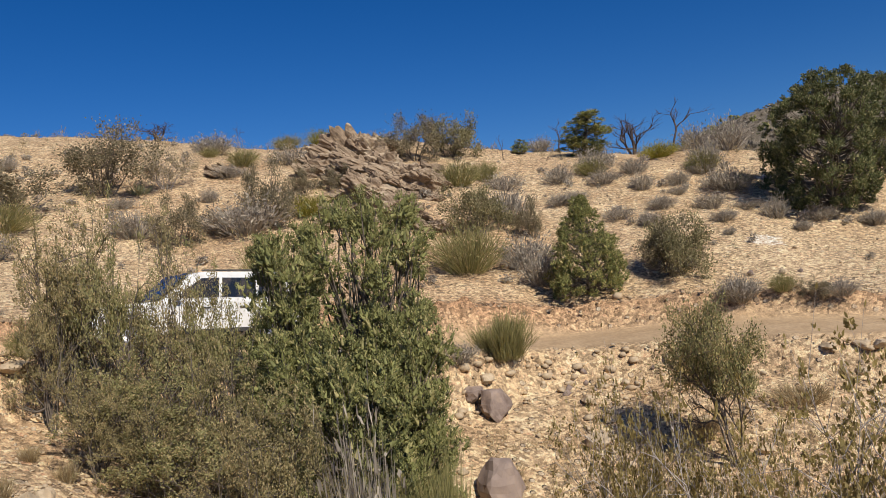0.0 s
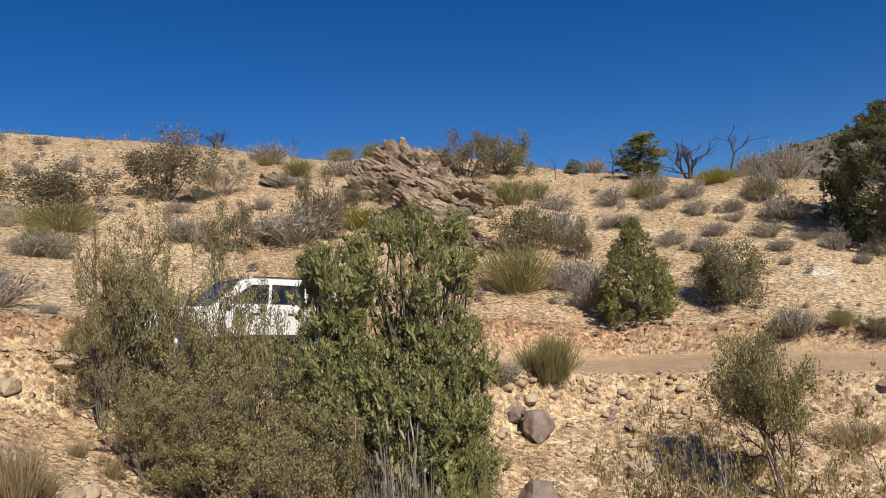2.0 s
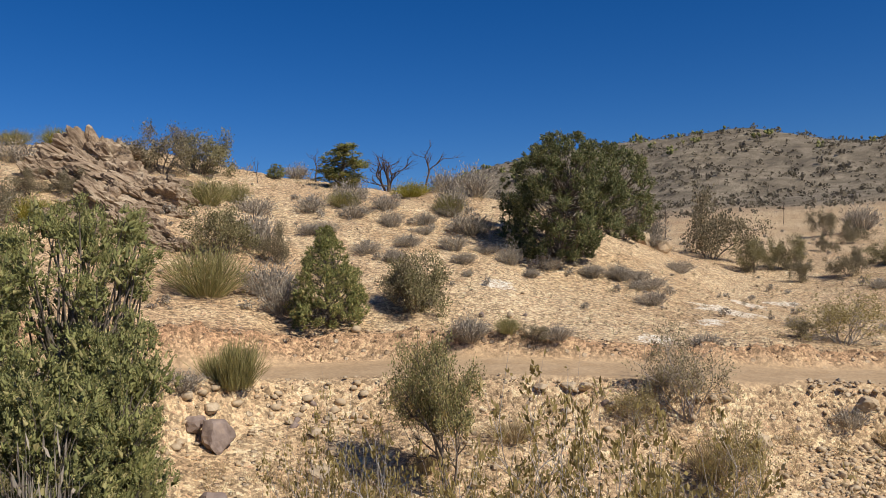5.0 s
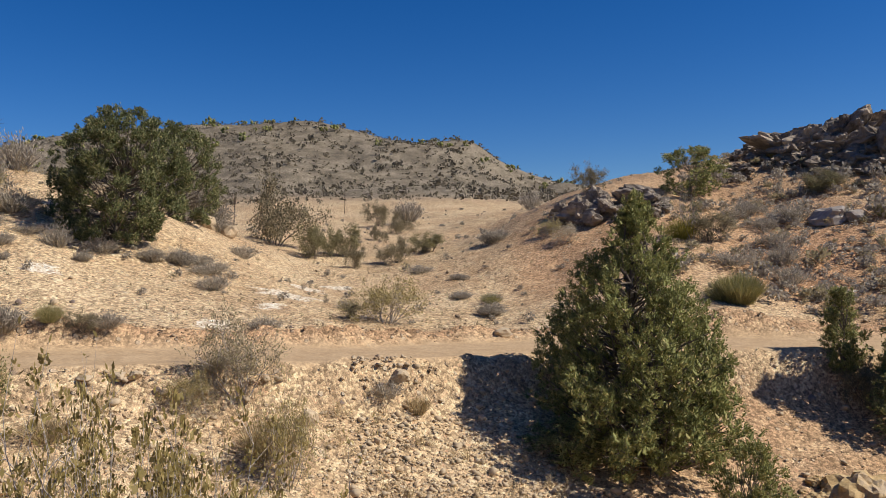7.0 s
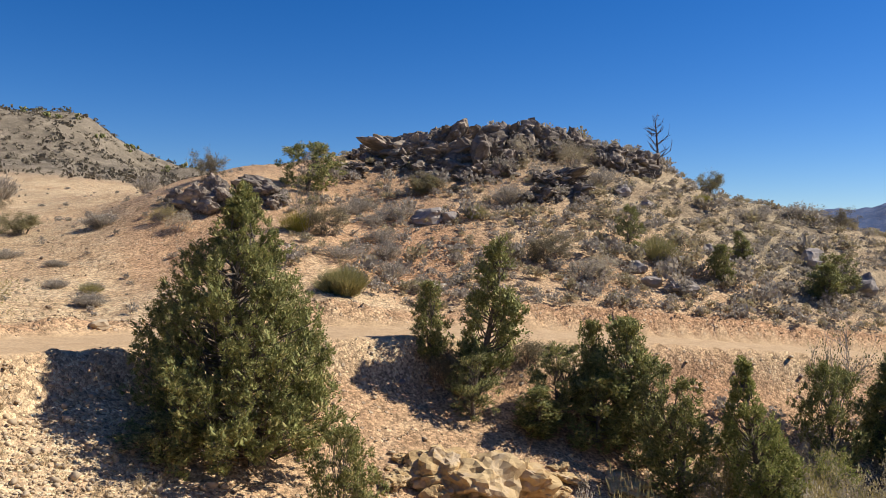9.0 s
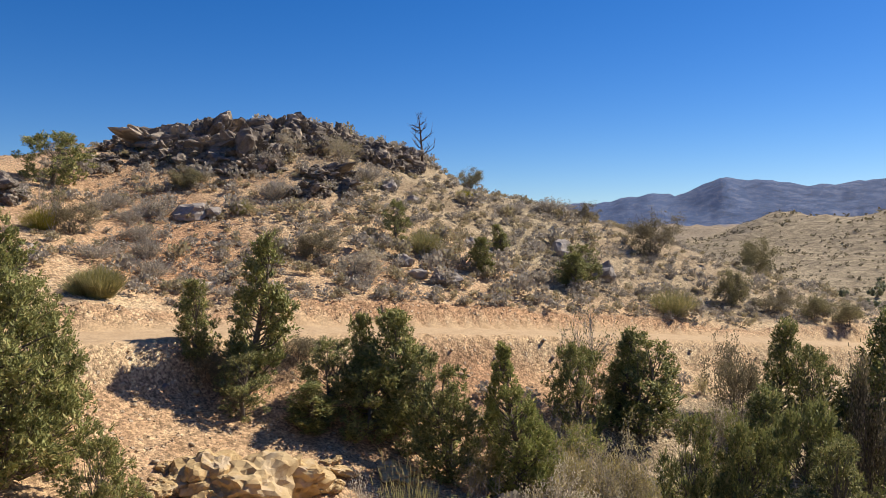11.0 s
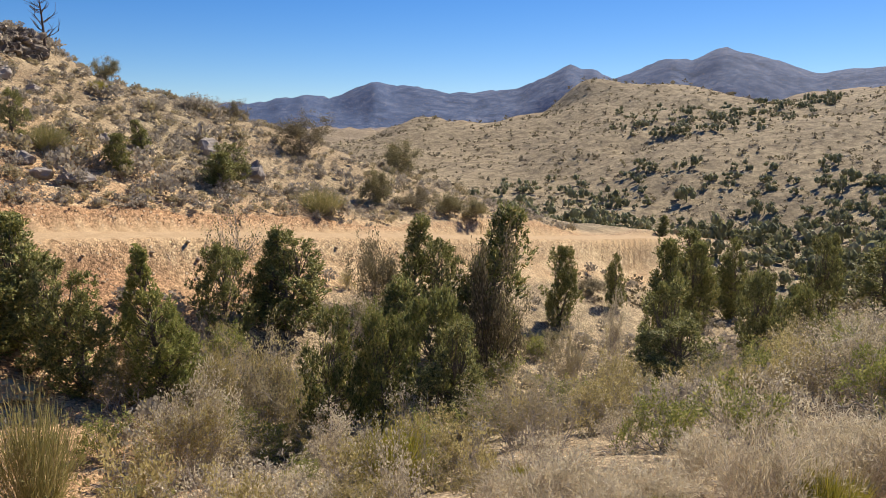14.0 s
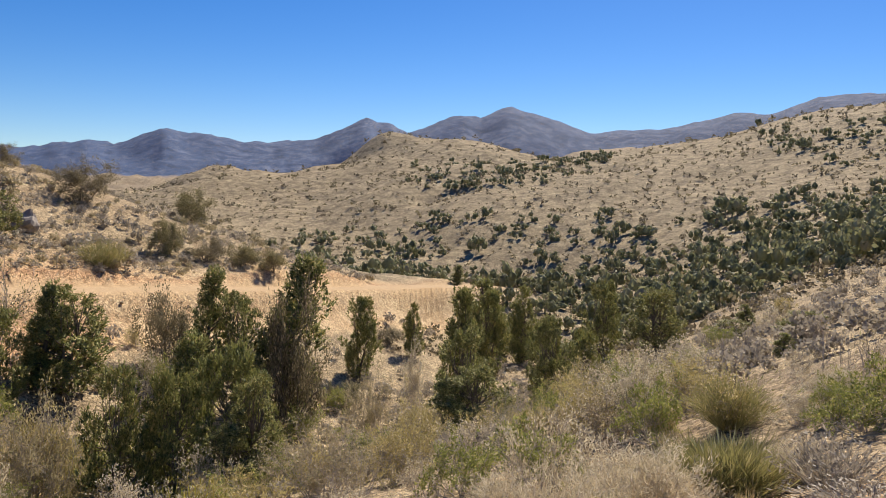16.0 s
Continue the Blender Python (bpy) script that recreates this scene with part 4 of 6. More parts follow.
SAGE_B = [(10.17, 37.71, 0.74, 1.31), (11.83, 40.76, 0.56, 1.02), (12.39, 37.54, 0.89, 1.42), (12.2, 35.51, 0.6, 1.14), (14.08, 37.61, 0.51, 1.44), (14.74, 36.1, 1.08, 1.31), (11.71, 33.62, 0.34, 0.51), (16.43, 35.54, 0.76, 1.56), (15.02, 34.43, 0.38, 0.75), (18.48, 35.05, 0.72, 1.33), (19.94, 34.88, 0.75, 1.35), (20.33, 33.92, 0.41, 1.58), (14.39, 40.38, 1.14, 2.06), (16.19, 50.64, 1.56, 2.35), (17.51, 48.77, 2.08, 2.5), (14.13, 43.42, 0.74, 1.46), (29.62, 49.09, 1.14, 2.75), (-16.49, 27.84, 0.9, 1.17), (-15.96, 28.51, 1.02, 1.31), (-13.06, 20.17, 1.04, 1.92), (-15.1, 22.31, 0.8, 1.72), (-11.7, 17.07, 0.46, 1.24), (-11.46, 18.56, 0.33, 0.78), (-11.48, 20.25, 0.29, 0.46)]
SAGE_C = [(-11.71, 41.25, 0.75, 0.76), (-28.61, 50.36, 0.65, 1.18), (-31.87, 49.88, 0.7, 1.93), (-34.45, 50.45, 0.89, 1.99), (-24.46, 41.42, 0.53, 0.97), (-23.26, 43.75, 0.72, 1.2), (-1.43, 10.95, 3.31, 0.87), (17.14, 17.99, 0.66, 1.11), (0.02, 21.2, 0.52, 0.85), (66.46, 67.84, 2.92, 3.42), (29.1, 47.16, 0.97, 2.22), (28.48, 49.06, 2.61, 2.72), (29.58, 48.67, 2.28, 2.73), (26.4, 39.99, 0.87, 1.72), (21.15, 35.51, 0.61, 1.49), (21.04, 34.27, 0.72, 1.93), (19.15, 30.93, 0.83, 1.45), (19.79, 35.09, 0.77, 1.29), (18.4, 35.11, 0.66, 1.11), (37.59, 36.98, 0.6, 1.69), (33.04, 29.25, 0.48, 1.06), (33.3, 27.37, 0.55, 1.04), (30.34, 25, 0.73, 1.32), (24.17, 28.23, 0.51, 0.89)]
SAGE_D = [(36.88, 33.21, 0.48, 0.79), (44.94, 36.63, 1, 1.85), (17.24, 24.39, 0.58, 1.2), (9.25, 26.37, 0.9, 1.23), (15.15, 34.45, 0.56, 0.75), (9, 35.57, 0.55, 1.03), (14.19, 40.76, 1.2, 2.07), (14.42, 43.83, 1.86, 1.85), (45.05, 37.17, 0.88, 1.87), (72.82, 54.71, 1.92, 2.55), (43.13, 18.75, 0.91, 2.82), (30.36, 25, 0.77, 1.2), (33.09, 29.31, 0.45, 0.99), (37.18, 32.85, 0.44, 0.87), (54.89, 22.9, 1.19, 1.9), (48.79, 18.5, 1.13, 2.08), (46.44, 17.15, 1.24, 1.98), (43.8, 15.89, 1.15, 2.05), (52.1, 20.47, 1.01, 1.57), (54.1, 19.62, 1.26, 2.76), (53.19, 23.34, 0.94, 1.86), (60.31, 13.1, 1.59, 2.47), (66.83, 15.36, 1.79, 2.75), (69.61, 7.56, 1.4, 2.8)]
SAGE_E = [(83.59, -9.37, 1.52, 4.71), (76.4, -5, 1.41, 2.14), (30.44, 24.97, 0.66, 1.42), (32.71, 29.01, 0.47, 1.05), (5.09, -9.17, 0.58, 0.98), (4.26, -8.19, 0.2, 0.92)]
SAGE = SAGE_A + SAGE_B + SAGE_C + SAGE_D + SAGE_E
TAN_SHRUBS_A = [(-14.39, 42.88, 2.45, 3.33), (-19.71, 31.83, 1.22, 2.09), (11.55, 19.57, 1.27, 1.6), (12.27, 16.17, 2.64, 1.73), (12.56, 19.71, 0.73, 0.98), (23.54, 24.87, 2.28, 3.58), (44.75, 31.78, 1.45, 1.91), (43.98, 30.13, 1.29, 2.22), (48.98, 5.02, 1.9, 3.08), (71.52, 14.72, 2.26, 2.8), (73.36, 10.26, 2.27, 5.17), (30.46, -6.24, 3.93, 2.65), (24.83, -3.34, 3.41, 3.07), (22.8, 2.06, 3.43, 1.84), (30.72, -4.61, 3.5, 1.98), (32.54, -20.58, 4.12, 2.16), (38.09, -26.71, 4.95, 2.28), (17.33, -9.94, 1.89, 2.62), (18.46, -12.91, 1.95, 2.17), (22.21, -16.27, 2.57, 2.29), (18.92, -17.18, 1.06, 1.75), (29.56, -6.37, 3.97, 3.01), (24.95, -3.15, 3.01, 3.25), (17.44, -5.65, 1.93, 2.2)]
TAN_SHRUBS_B = [(13.01, 19.3, 2.44, 2.6), (13.96, -6.55, 0.77, 1.6), (12.95, -4.96, 0.89, 1.45), (9.22, -6, 0.66, 1.17), (12.63, -14.95, 1.89, 2.6), (12.33, -16.46, 1.48, 2.59), (14.79, -15.7, 1.36, 1.6), (7.46, -13.77, 0.68, 1.33), (7.69, -13.21, 0.56, 1.2), (14.51, -17.23, 1.93, 2.57), (14.03, -18.88, 1.6, 2.67), (13.88, -15.12, 1.77, 1.79), (17.07, -16.18, 1.55, 1.44)]
TAN_SHRUBS = TAN_SHRUBS_A + TAN_SHRUBS_B
YUCCAS = [(-15.44, 41.84, 1.29, 2.34), (6.83, -9.89, 1.28, 1.54)]
SNAGS = [(8.49, 55.64, 2.5, 2.6), (13.4, 55.2, 2.6, 3.4), (52.51, 82.44, 4.2, 3.06), (15.39, 52.89, 3.6, 4.24), (-21.58, 56.38, 1.86, 1.92), (-19.5, 57.26, 1.3, 2.78), (-14.55, 60.1, 2.04, 0.96), (4.11, 49.81, 1.61, 1.05), (79.77, 95.44, 4.11, 2.16), (83.13, 3.46, 4.72, 4.35)]
CONES = [(4.91, 29.02, 3.61, 2.97), (23.12, 13.05, 8.03, 7.35), (31.88, -3.13, 5.86, 3.39)]
BROOM_CLUMPS = [(1.25, 22.1, 1.57, 1.47), (-0.55, 13.02, 3.24, 1.18), (-1.23, 11.48, 3.02, 0.88), (-0.39, 11.53, 3.06, 0.8), (37.22, 15.9, 1.63, 1.97), (37.25, 15.79, 1.86, 1.83), (37.26, 16.04, 1.43, 2.12), (5.15, -5.95, 0.62, 0.73), (6.47, -5.6, 0.56, 0.65), (10.68, -6.48, 0.79, 0.67), (6.49, -9.51, 1.1, 1.47), (6.65, -8.79, 1.14, 0.77)]
MAHOGANY = [(5.79, 17.83, 3.62, 2.6)]
BIG_CROWNS = [(17.65, 37.25, 6.37, 6.73), (24.9, 43.44, 6.06, 5.22), (22.93, 12.37, 4.65, 4.76)]
TRAIL_SHRUBS = [(14.14, -12.01, 1.1, 1.6), (18.03, -1.39, 2.25, 2.3), (14.96, -2.63, 1.45, 1.9), (13.73, -3.97, 1.2, 1.8), (7.01, -12.91, 0.7, 1.0), (6.18, -11.97, 0.75, 1.1)]
GRASS_TUFTS = [(-7.62, 11.53, 0.48, 0.58), (-5.79, 9.36, 0.95, 0.86), (-5.86, 11.92, 0.39, 0.47), (-8.58, 12.04, 0.69, 0.62), (-6.54, 12.23, 0.32, 0.49), (-5.87, 10.01, 0.55, 0.66), (12.31, 17.28, 1.18, 1.51), (7.97, 19.34, 0.65, 1.78), (5.49, 18.82, 0.73, 0.84), (18, 17.5, 0.7, 1.07), (4.97, -7.51, 0.45, 0.34)]
LIVE_OAKS = [(-6.66, 14.08, 3.93, 1.63), (-5.93, 14.07, 4.02, 1.18), (-5.25, 15.18, 4.45, 1.46), (-4.28, 14.44, 3.99, 1.28), (-6.77, 13.47, 2.77, 0.95), (-5.18, 13.08, 2.34, 1.69), (-3.99, 12.96, 3.08, 1.65), (-5.58, 12.37, 1.75, 1.15), (-3.11, 12.17, 2.95, 1.75), (-4.23, 12.36, 2.16, 1.68), (-2.22, 11.85, 3.13, 1.35), (-4.94, 12.32, 1.71, 1.13), (-3.14, 11.13, 2.57, 1.28)]
BUSHY_JUNIPERS_A = [(-1.37, 15.98, 6.39, 2.2), (-3.01, 15.36, 4.97, 1.45), (-1.05, 15, 4.54, 1.65), (-2.76, 14.39, 3.58, 1.8), (-1.86, 14.12, 3.53, 1.88), (21.87, 8.88, 2.92, 2.2), (20.71, 14.01, 1.19, 2.63), (56.17, 27.59, 3.57, 5.18), (31.39, 7.67, 2.51, 2.01), (33.54, 4.85, 3.04, 2.81), (33.28, 3.12, 3.04, 3.95), (33.45, 1.2, 4.08, 2.8), (57.28, 4.06, 2.84, 2), (61.76, -9.26, 2.99, 3.04), (39.59, -6.16, 3.98, 3.34), (40.66, -17.26, 6.53, 3.41), (27.94, -8.24, 5, 2.51), (27.87, -10.13, 4.69, 2.75), (28.69, -12.19, 5.43, 3.33), (26.44, -12.35, 4.21, 2.28), (26.12, -11.17, 2.58, 2.21), (26.87, -21.71, 4.51, 2.63), (25.01, -20.84, 2.73, 3.37), (31.21, -30.4, 4.61, 2.41)]
BUSHY_JUNIPERS_B = [(28.48, -30.28, 3.22, 2), (41.3, -45.67, 6.76, 2.98), (35.2, -44.29, 4.84, 3.89), (35.58, -34.44, 4.84, 2.41), (31.88, -33.89, 3.44, 1.93), (38.18, -48.24, 5.01, 3.39), (29.82, -44.44, 1.35, 2.56), (16.15, -28.15, 1.01, 1.59)]
BUSHY_JUNIPERS = BUSHY_JUNIPERS_A + BUSHY_JUNIPERS_B
TWIGGY = [(2.93, 9.72, 4.23, 1.2), (2.27, 10.8, 4.12, 0.96), (3.5, 6.33, 3.81, 1.41), (3.8, 5.72, 3.6, 1.12), (3.28, 6.98, 3.64, 1), (2.17, 10.39, 4.12, 0.92), (3.29, 9.09, 3.69, 0.61), (3.31, 5.31, 3.17, 0.77)]
RABBITBRUSH = [(8.1, -5.34, 0.91, 1.66), (7.07, -5.8, 0.66, 1.47), (7.72, -7.21, 0.68, 1.29), (6.65, -8.22, 0.82, 1.54), (6.42, -7.1, 0.56, 0.91), (6.35, -4.92, 0.48, 1.02), (4.66, -4.62, 0.2, 1), (6, -7.4, 0.83, 1.38), (5.85, -9.9, 0.5, 0.66), (7.59, -14.02, 0.62, 1.24), (5.41, -5.65, 0.87, 1.07)]

# ---- rocks: x, y, height, width in metres ----
CRAG = [(69.17, 25.56, 2.06, 3.6), (69.87, 23.66, 2.73, 4.12), (70.53, 21.21, 3.34, 4.63), (72.93, 19.26, 3.01, 4.22), (67.99, 17.38, 3.18, 4.41), (74.77, 16.25, 2.68, 3.75), (75.89, 14.62, 3.08, 4.32), (78.9, 12.75, 2.35, 3.35), (81.47, 11.79, 1.9, 1.73), (78.73, 9.75, 1.66, 3.33), (77.33, 7.22, 2.17, 3.25), (79.48, 5.6, 2.17, 3.34), (80.5, 4.53, 1.8, 1.97), (71.46, 28.98, 1.35, 2.42), (63.79, 27.54, 0.97, 2.42), (68.34, 21.55, 2.1, 4.5), (68.08, 15.92, 2.2, 2.93), (65.52, 16.7, 1.41, 2.36), (65.53, 18.16, 0.95, 1.9), (62.14, 10.9, 1.19, 2.2), (66.72, 10.62, 1.18, 2.82), (65.17, 8.78, 0.92, 2.29), (68.05, 24.06, 1.51, 3.02), (68.62, 9.77, 0.97, 1.93)]
RIB = [(-4.58, 46.95, 2.25, 2.65), (-5.37, 46.77, 1.65, 2.31), (-2.97, 44.01, 2.16, 2.78), (-1.7, 42.12, 1.77, 2.36), (-0.82, 41.9, 1.46, 1.76), (-3.32, 40.38, 1.55, 2.26), (-4.67, 37.58, 1.45, 1.32), (-2.4, 38.49, 1.34, 1.61), (-6.52, 45.78, 0.81, 1.62), (-1.19, 37.27, 0.91, 1.3), (-0.29, 36.35, 0.63, 1.01), (-11.71, 46.65, 0.51, 1.69), (-2.26, 41.67, 1.17, 1.75), (-4.27, 45.05, 1.58, 2.53)]
MOUND_ROCKS = [(46.53, 30.95, 1.75, 2.33), (48.37, 30.79, 1.79, 1.99), (47.93, 29.4, 1.37, 1.96), (47.35, 32.9, 1, 1.2), (50.62, 28.16, 1.41, 2.82), (50.28, 26.92, 1.19, 1.98), (52.06, 30.31, 0.84, 1.68)]
KNOLL_BOULDERS = [(51.27, 2.27, 0.71, 1.25), (51.33, 0.96, 0.71, 1.25), (51.96, 0, 0.65, 1.45), (52.74, 3.05, 0.73, 1.1), (69.06, -8.88, 1.45, 2.42), (64.66, -11.66, 1.46, 2.06), (56.69, 0.62, 0.71, 0.99), (54, 17.18, 1.18, 2.36), (54.89, 16.24, 0.8, 1.59), (62.61, -1.19, 0.65, 1.09), (69.4, 5.68, 0.97, 1.94), (53.76, 20.43, 0.6, 1.2), (68.61, 3.58, 0.48, 1.43)]
OCHRE_BOULDERS = [(26.65, 7.48, 1.4, 1.4), (26.66, 6.12, 1.69, 1.79), (27.8, 5.25, 1.75, 1.85), (26.05, 8.26, 0.79, 0.99), (28.42, 4.69, 0.73, 1.25), (31.31, 1.91, 0.68, 1.25), (25.96, 7.07, 0.78, 0.98), (25.33, 8.58, 0.58, 0.77), (25.82, 6.45, 0.58, 1.16), (30.06, 3.89, 0.44, 0.87)]
PURPLE_BOULDERS = [(0.72, 20.55, 0.73, 0.94), (0.29, 20.93, 0.37, 0.66), (0.69, 17.26, 0.96, 1.19)]
TAN_BOULDERS = [(3.13, 19.4, 0.42, 0.77), (3.26, 21.27, 0.23, 0.38), (3.54, 20.38, 0.25, 0.44), (0.67, 21.38, 0.3, 0.45), (-8.01, 12.8, 0.32, 0.47), (-7.51, 13.89, 0.27, 0.6), (-5.73, 10.94, 0.26, 0.31), (-5.74, 10.48, 0.25, 0.42), (-6.23, 9.05, 0.23, 0.39), (14.35, 17.98, 0.57, 0.65), (17.82, 17.96, 0.44, 0.71), (26.11, 20.87, 0.42, 0.82), (10.16, 20.55, 0.24, 0.56), (10.58, 20.34, 0.23, 0.48), (9.43, 20.83, 0.21, 0.48), (3.26, 21.19, 0.3, 0.45), (6.51, 17.95, 0.27, 0.41), (-0.03, 20.42, 0.22, 0.36), (28.18, 46.7, 1.14, 1.33), (29.79, 46.86, 1.16, 1.16), (16.51, 36.53, 0.7, 0.7)]

# ---- trees ----
CONE = ((0.0, 0.85), (0.12, 1.0), (0.32, 0.90), (0.5, 0.72), (0.67, 0.50), (0.83, 0.27), (1.0, 0.02))
COLUMN = ((0.0, 0.5), (0.2, 0.9), (0.5, 1.0), (0.75, 0.72), (0.92, 0.4), (1.0, 0.1))
BLOCK = ((0.0, 0.75), (0.25, 1.0), (0.6, 0.98), (0.85, 0.92), (1.0, 0.65))
ROUND = ((0.0, 0.55), (0.2, 0.95), (0.5, 1.0), (0.8, 0.75), (1.0, 0.3))

(cx, cy, ch, cw) = CONES[1]
big = juniper("juniper_tree", "tall dense conical green juniper on the gully bank below the road", ch, 1.02 * cw, CONE, 470, 290, JUNIPER_LEAF, 0.072, 1, 0.0, 11, 0.0, 2.0, 0.46, 0.06)
big.matrix_world = stand(cx, cy, 1, 1, 0.4)
(cx, cy, ch, cw) = CONES[0]
small = juniper("juniper_tree", "small neat conical juniper standing on the bare slope above the road", ch, 1.12 * cw, CONE, 270, 170, JUNIPER_LEAF, 0.052, 1, 0.0, 12, 0.0, 1.2, 0.30, 0.04)
small.matrix_world = stand(cx, cy, 1, 1, 1.4, 0.05)
(cx, cy, ch, cw) = CONES[2]
feather = juniper("juniper_tree", "feathery yellow-green conical juniper in the gully", ch, cw, CONE, 230, 130, FEATHER_LEAF, 0.085, 1, 0.0, 13, 0.0, 1.9, 0.33, 0.08)
feather.matrix_world = stand(cx, cy, 1, 1, 2.2)

(cx, cy, ch, cw) = BIG_CROWNS[0]
crown_tree = juniper("pinyon_tree", "broad dark green pinyon with a dense irregular crown on the hillside", ch, cw, ROUND, 360, 170, PINYON_NEEDLE, 0.10, 3, 0.1, 14, 0.0, 1.2, 0.46)
crown_tree.matrix_world = stand(cx, cy, 1, 1, 0.0, 0.1)
(cx, cy, ch, cw) = BIG_CROWNS[1]
crown_tree = juniper("pinyon_tree", "dark green pinyon behind the larger one on the hillside", ch, cw, ROUND, 150, 90, PINYON_NEEDLE, 0.13, 2, 0.0, 15, 0.0, 1.2, 0.46)
crown_tree.matrix_world = stand(cx, cy, 1, 1, 1.0, 0.1)
(cx, cy, ch, cw) = BIG_CROWNS[2]
skirt = juniper("juniper_tree", "low spreading juniper at the foot of the tall one", ch, cw, ROUND, 120, 90, JUNIPER_LEAF, 0.115, 2, 0.0, 16, 0.0, 1.7, 0.36)
skirt.matrix_world = stand(cx, cy, 1, 1, 0.7)

near_sizes = [(5.6, 2.6), (4.4, 2.0), (4.0, 2.2), (3.6, 2.4), (3.4, 2.6)]
thicket = [juniper("juniper_bush", "dense green juniper with clumped foliage beside the parked car", h, w, BLOCK, 240, 215, JUNIPER_GREY, 0.045, 3, 0.0, 170 + k, 0.0, 1.2, 0.36, 0.12) for k, (h, w) in enumerate(near_sizes)]
set_out(thicket, near_sizes, [(x, y, h, 1.15 * w) for x, y, h, w in BUSHY_JUNIPERS[:5]], "junipers before the car", 16)

slim_sizes = [(4.6, 1.9), (4.2, 2.3), (5.0, 2.0), (3.8, 2.0)]
slim = [juniper("juniper_tree", "dark green upright juniper with feathery plumes", h, w, COLUMN, 112, 105, JUNIPER_LEAF, 0.088, 1 + k % 2, 0.05 * k, 20 + k, 0.0, 1.6, 0.42, 0.12) for k, (h, w) in enumerate(slim_sizes)]
set_out(slim, slim_sizes, SLIM_JUNIPERS, "junipers along the gully", 1)

bushy_sizes = [(3.6, 3.0), (4.0, 2.8), (3.2, 3.2), (4.4, 2.6)]
bushy = [juniper("juniper_bush", "bushy many-stemmed green juniper with open gaps", h, w, ROUND, 95, 105, (JUNIPER_LEAF, JUNIPER_GREY)[k % 2], 0.088, 2, 0.0, 30 + k, 0.0, 1.3, 0.40, 0.15) for k, (h, w) in enumerate(bushy_sizes)]
set_out(bushy, bushy_sizes, BUSHY_JUNIPERS[5:], "bushy junipers in the gully", 2)

half_sizes = [(3.0, 1.8), (3.0, 1.8)]
half = [leafy("dying_juniper", "half-dead grey juniper with bare twiggy crown", "tree", 3.0, 1.8, 6, 3, 4, PINYON_NEEDLE, TWIG, 1.4, 0.07, 40 + k, 0.6, 0.6) for k in range(2)]
set_out(half, half_sizes, HALF_DEAD, "half-dead junipers", 3)

snag_sizes = [(3.0, 2.2), (3.0, 1.8), (3.2, 2.0)]
snags = [leafy("dead_tree", "bare dead tree with dark leafless branches on the skyline", "dead tree", h, w, 1 + (k == 1) * 2, 3, 3 + (k == 1), BROWN_LEAF, DEAD_WOOD, 0, 0.1, 145 + k, 0.6, 0.35 + 0.3 * (k == 1), 0.06, 0.5, 0.10, 0.024) for k, (h, w) in enumerate(snag_sizes)]
set_out(snags, snag_sizes, SNAGS[:-1], "dead trees on the skyline", 4)

(cx, cy, ch, cw) = SNAGS[-1]
dead_pine("dead_pine", "tall bare dead pine beside the black crag", ch * 1.1, cw, 48).matrix_world = stand(cx, cy, 1, 1, 0.5)

mahogany_sizes = [(3.4, 2.3)]
mahogany = [leafy("mountain_mahogany", "small bushy tree with grey stems and a dusty olive crown", "tree", h, w, 4, 3, 5, OAK_LEAF, BARK, 22.0, 0.06, 50 + k, 0.55, 0.45, 0.07, 0.5, 0.2, 0.014, 0.42) for k, (h, w) in enumerate(mahogany_sizes)]
set_out(mahogany, mahogany_sizes, MAHOGANY, "mountain mahoganies on the bank", 5)

# ---- shrubs ----
live_sizes = [(3.2, 1.9), (2.9, 2.1), (3.4, 1.8)]
live = [leafy("scrub_oak", "tall leafy grey-green scrub oak with upright stems", "shrub", h, w, 10, 3, 3, (BROWN_LEAF, OAK_LEAF)[k % 2], BARK, 25.0, 0.052, 60 + k, 0.5, 0.6, 0.055, 0.6, 0.18, 0.013) for k, (h, w) in enumerate(live_sizes)]
set_out(live, live_sizes, [(x, y, h, 1.45 * w) for x, y, h, w in LIVE_OAKS], "scrub oak thicket", 6)

oak_sizes = [(1.8, 2.0), (1.6, 1.9), (1.9, 1.7)]
oak = [leafy("oak_bush", "rounded dusty olive scrub bush", "shrub", h, w, 9, 2, 3, (DARK_BRUSH, BRUSH_OLIVE)[k % 2], BARK, 50.0, 0.058, 70 + k, 0.7, 0.85, 0.10, 0.6) for k, (h, w) in enumerate(oak_sizes)]
set_out(oak, oak_sizes, [(x, y, 1.12 * h, 1.28 * w) if x < 5 and y > 25 else (x, y, h, w) for x, y, h, w in OAK_BUSHES + [p for p in GREEN_BROOM if p[0] > 25 and p[1] > 35]], "olive bushes on the hillside", 7)

tan_sizes = [(1.9, 2.2), (2.1, 2.0), (1.7, 2.2)]
tan = [leafy("twiggy_shrub", "tan twiggy shrub with sparse dry leaves", "shrub", h, w, 15, 3, 3, (TAN_LEAF, STRAW, GULLY_LEAF)[k], TWIG, 6.0, 0.06, 80 + k, 0.55, 0.85, 0.06, 0.45, 0.25, 0.009) for k, (h, w) in enumerate(tan_sizes)]
set_out(tan, tan_sizes, TAN_SHRUBS, "dry twiggy shrubs", 8)

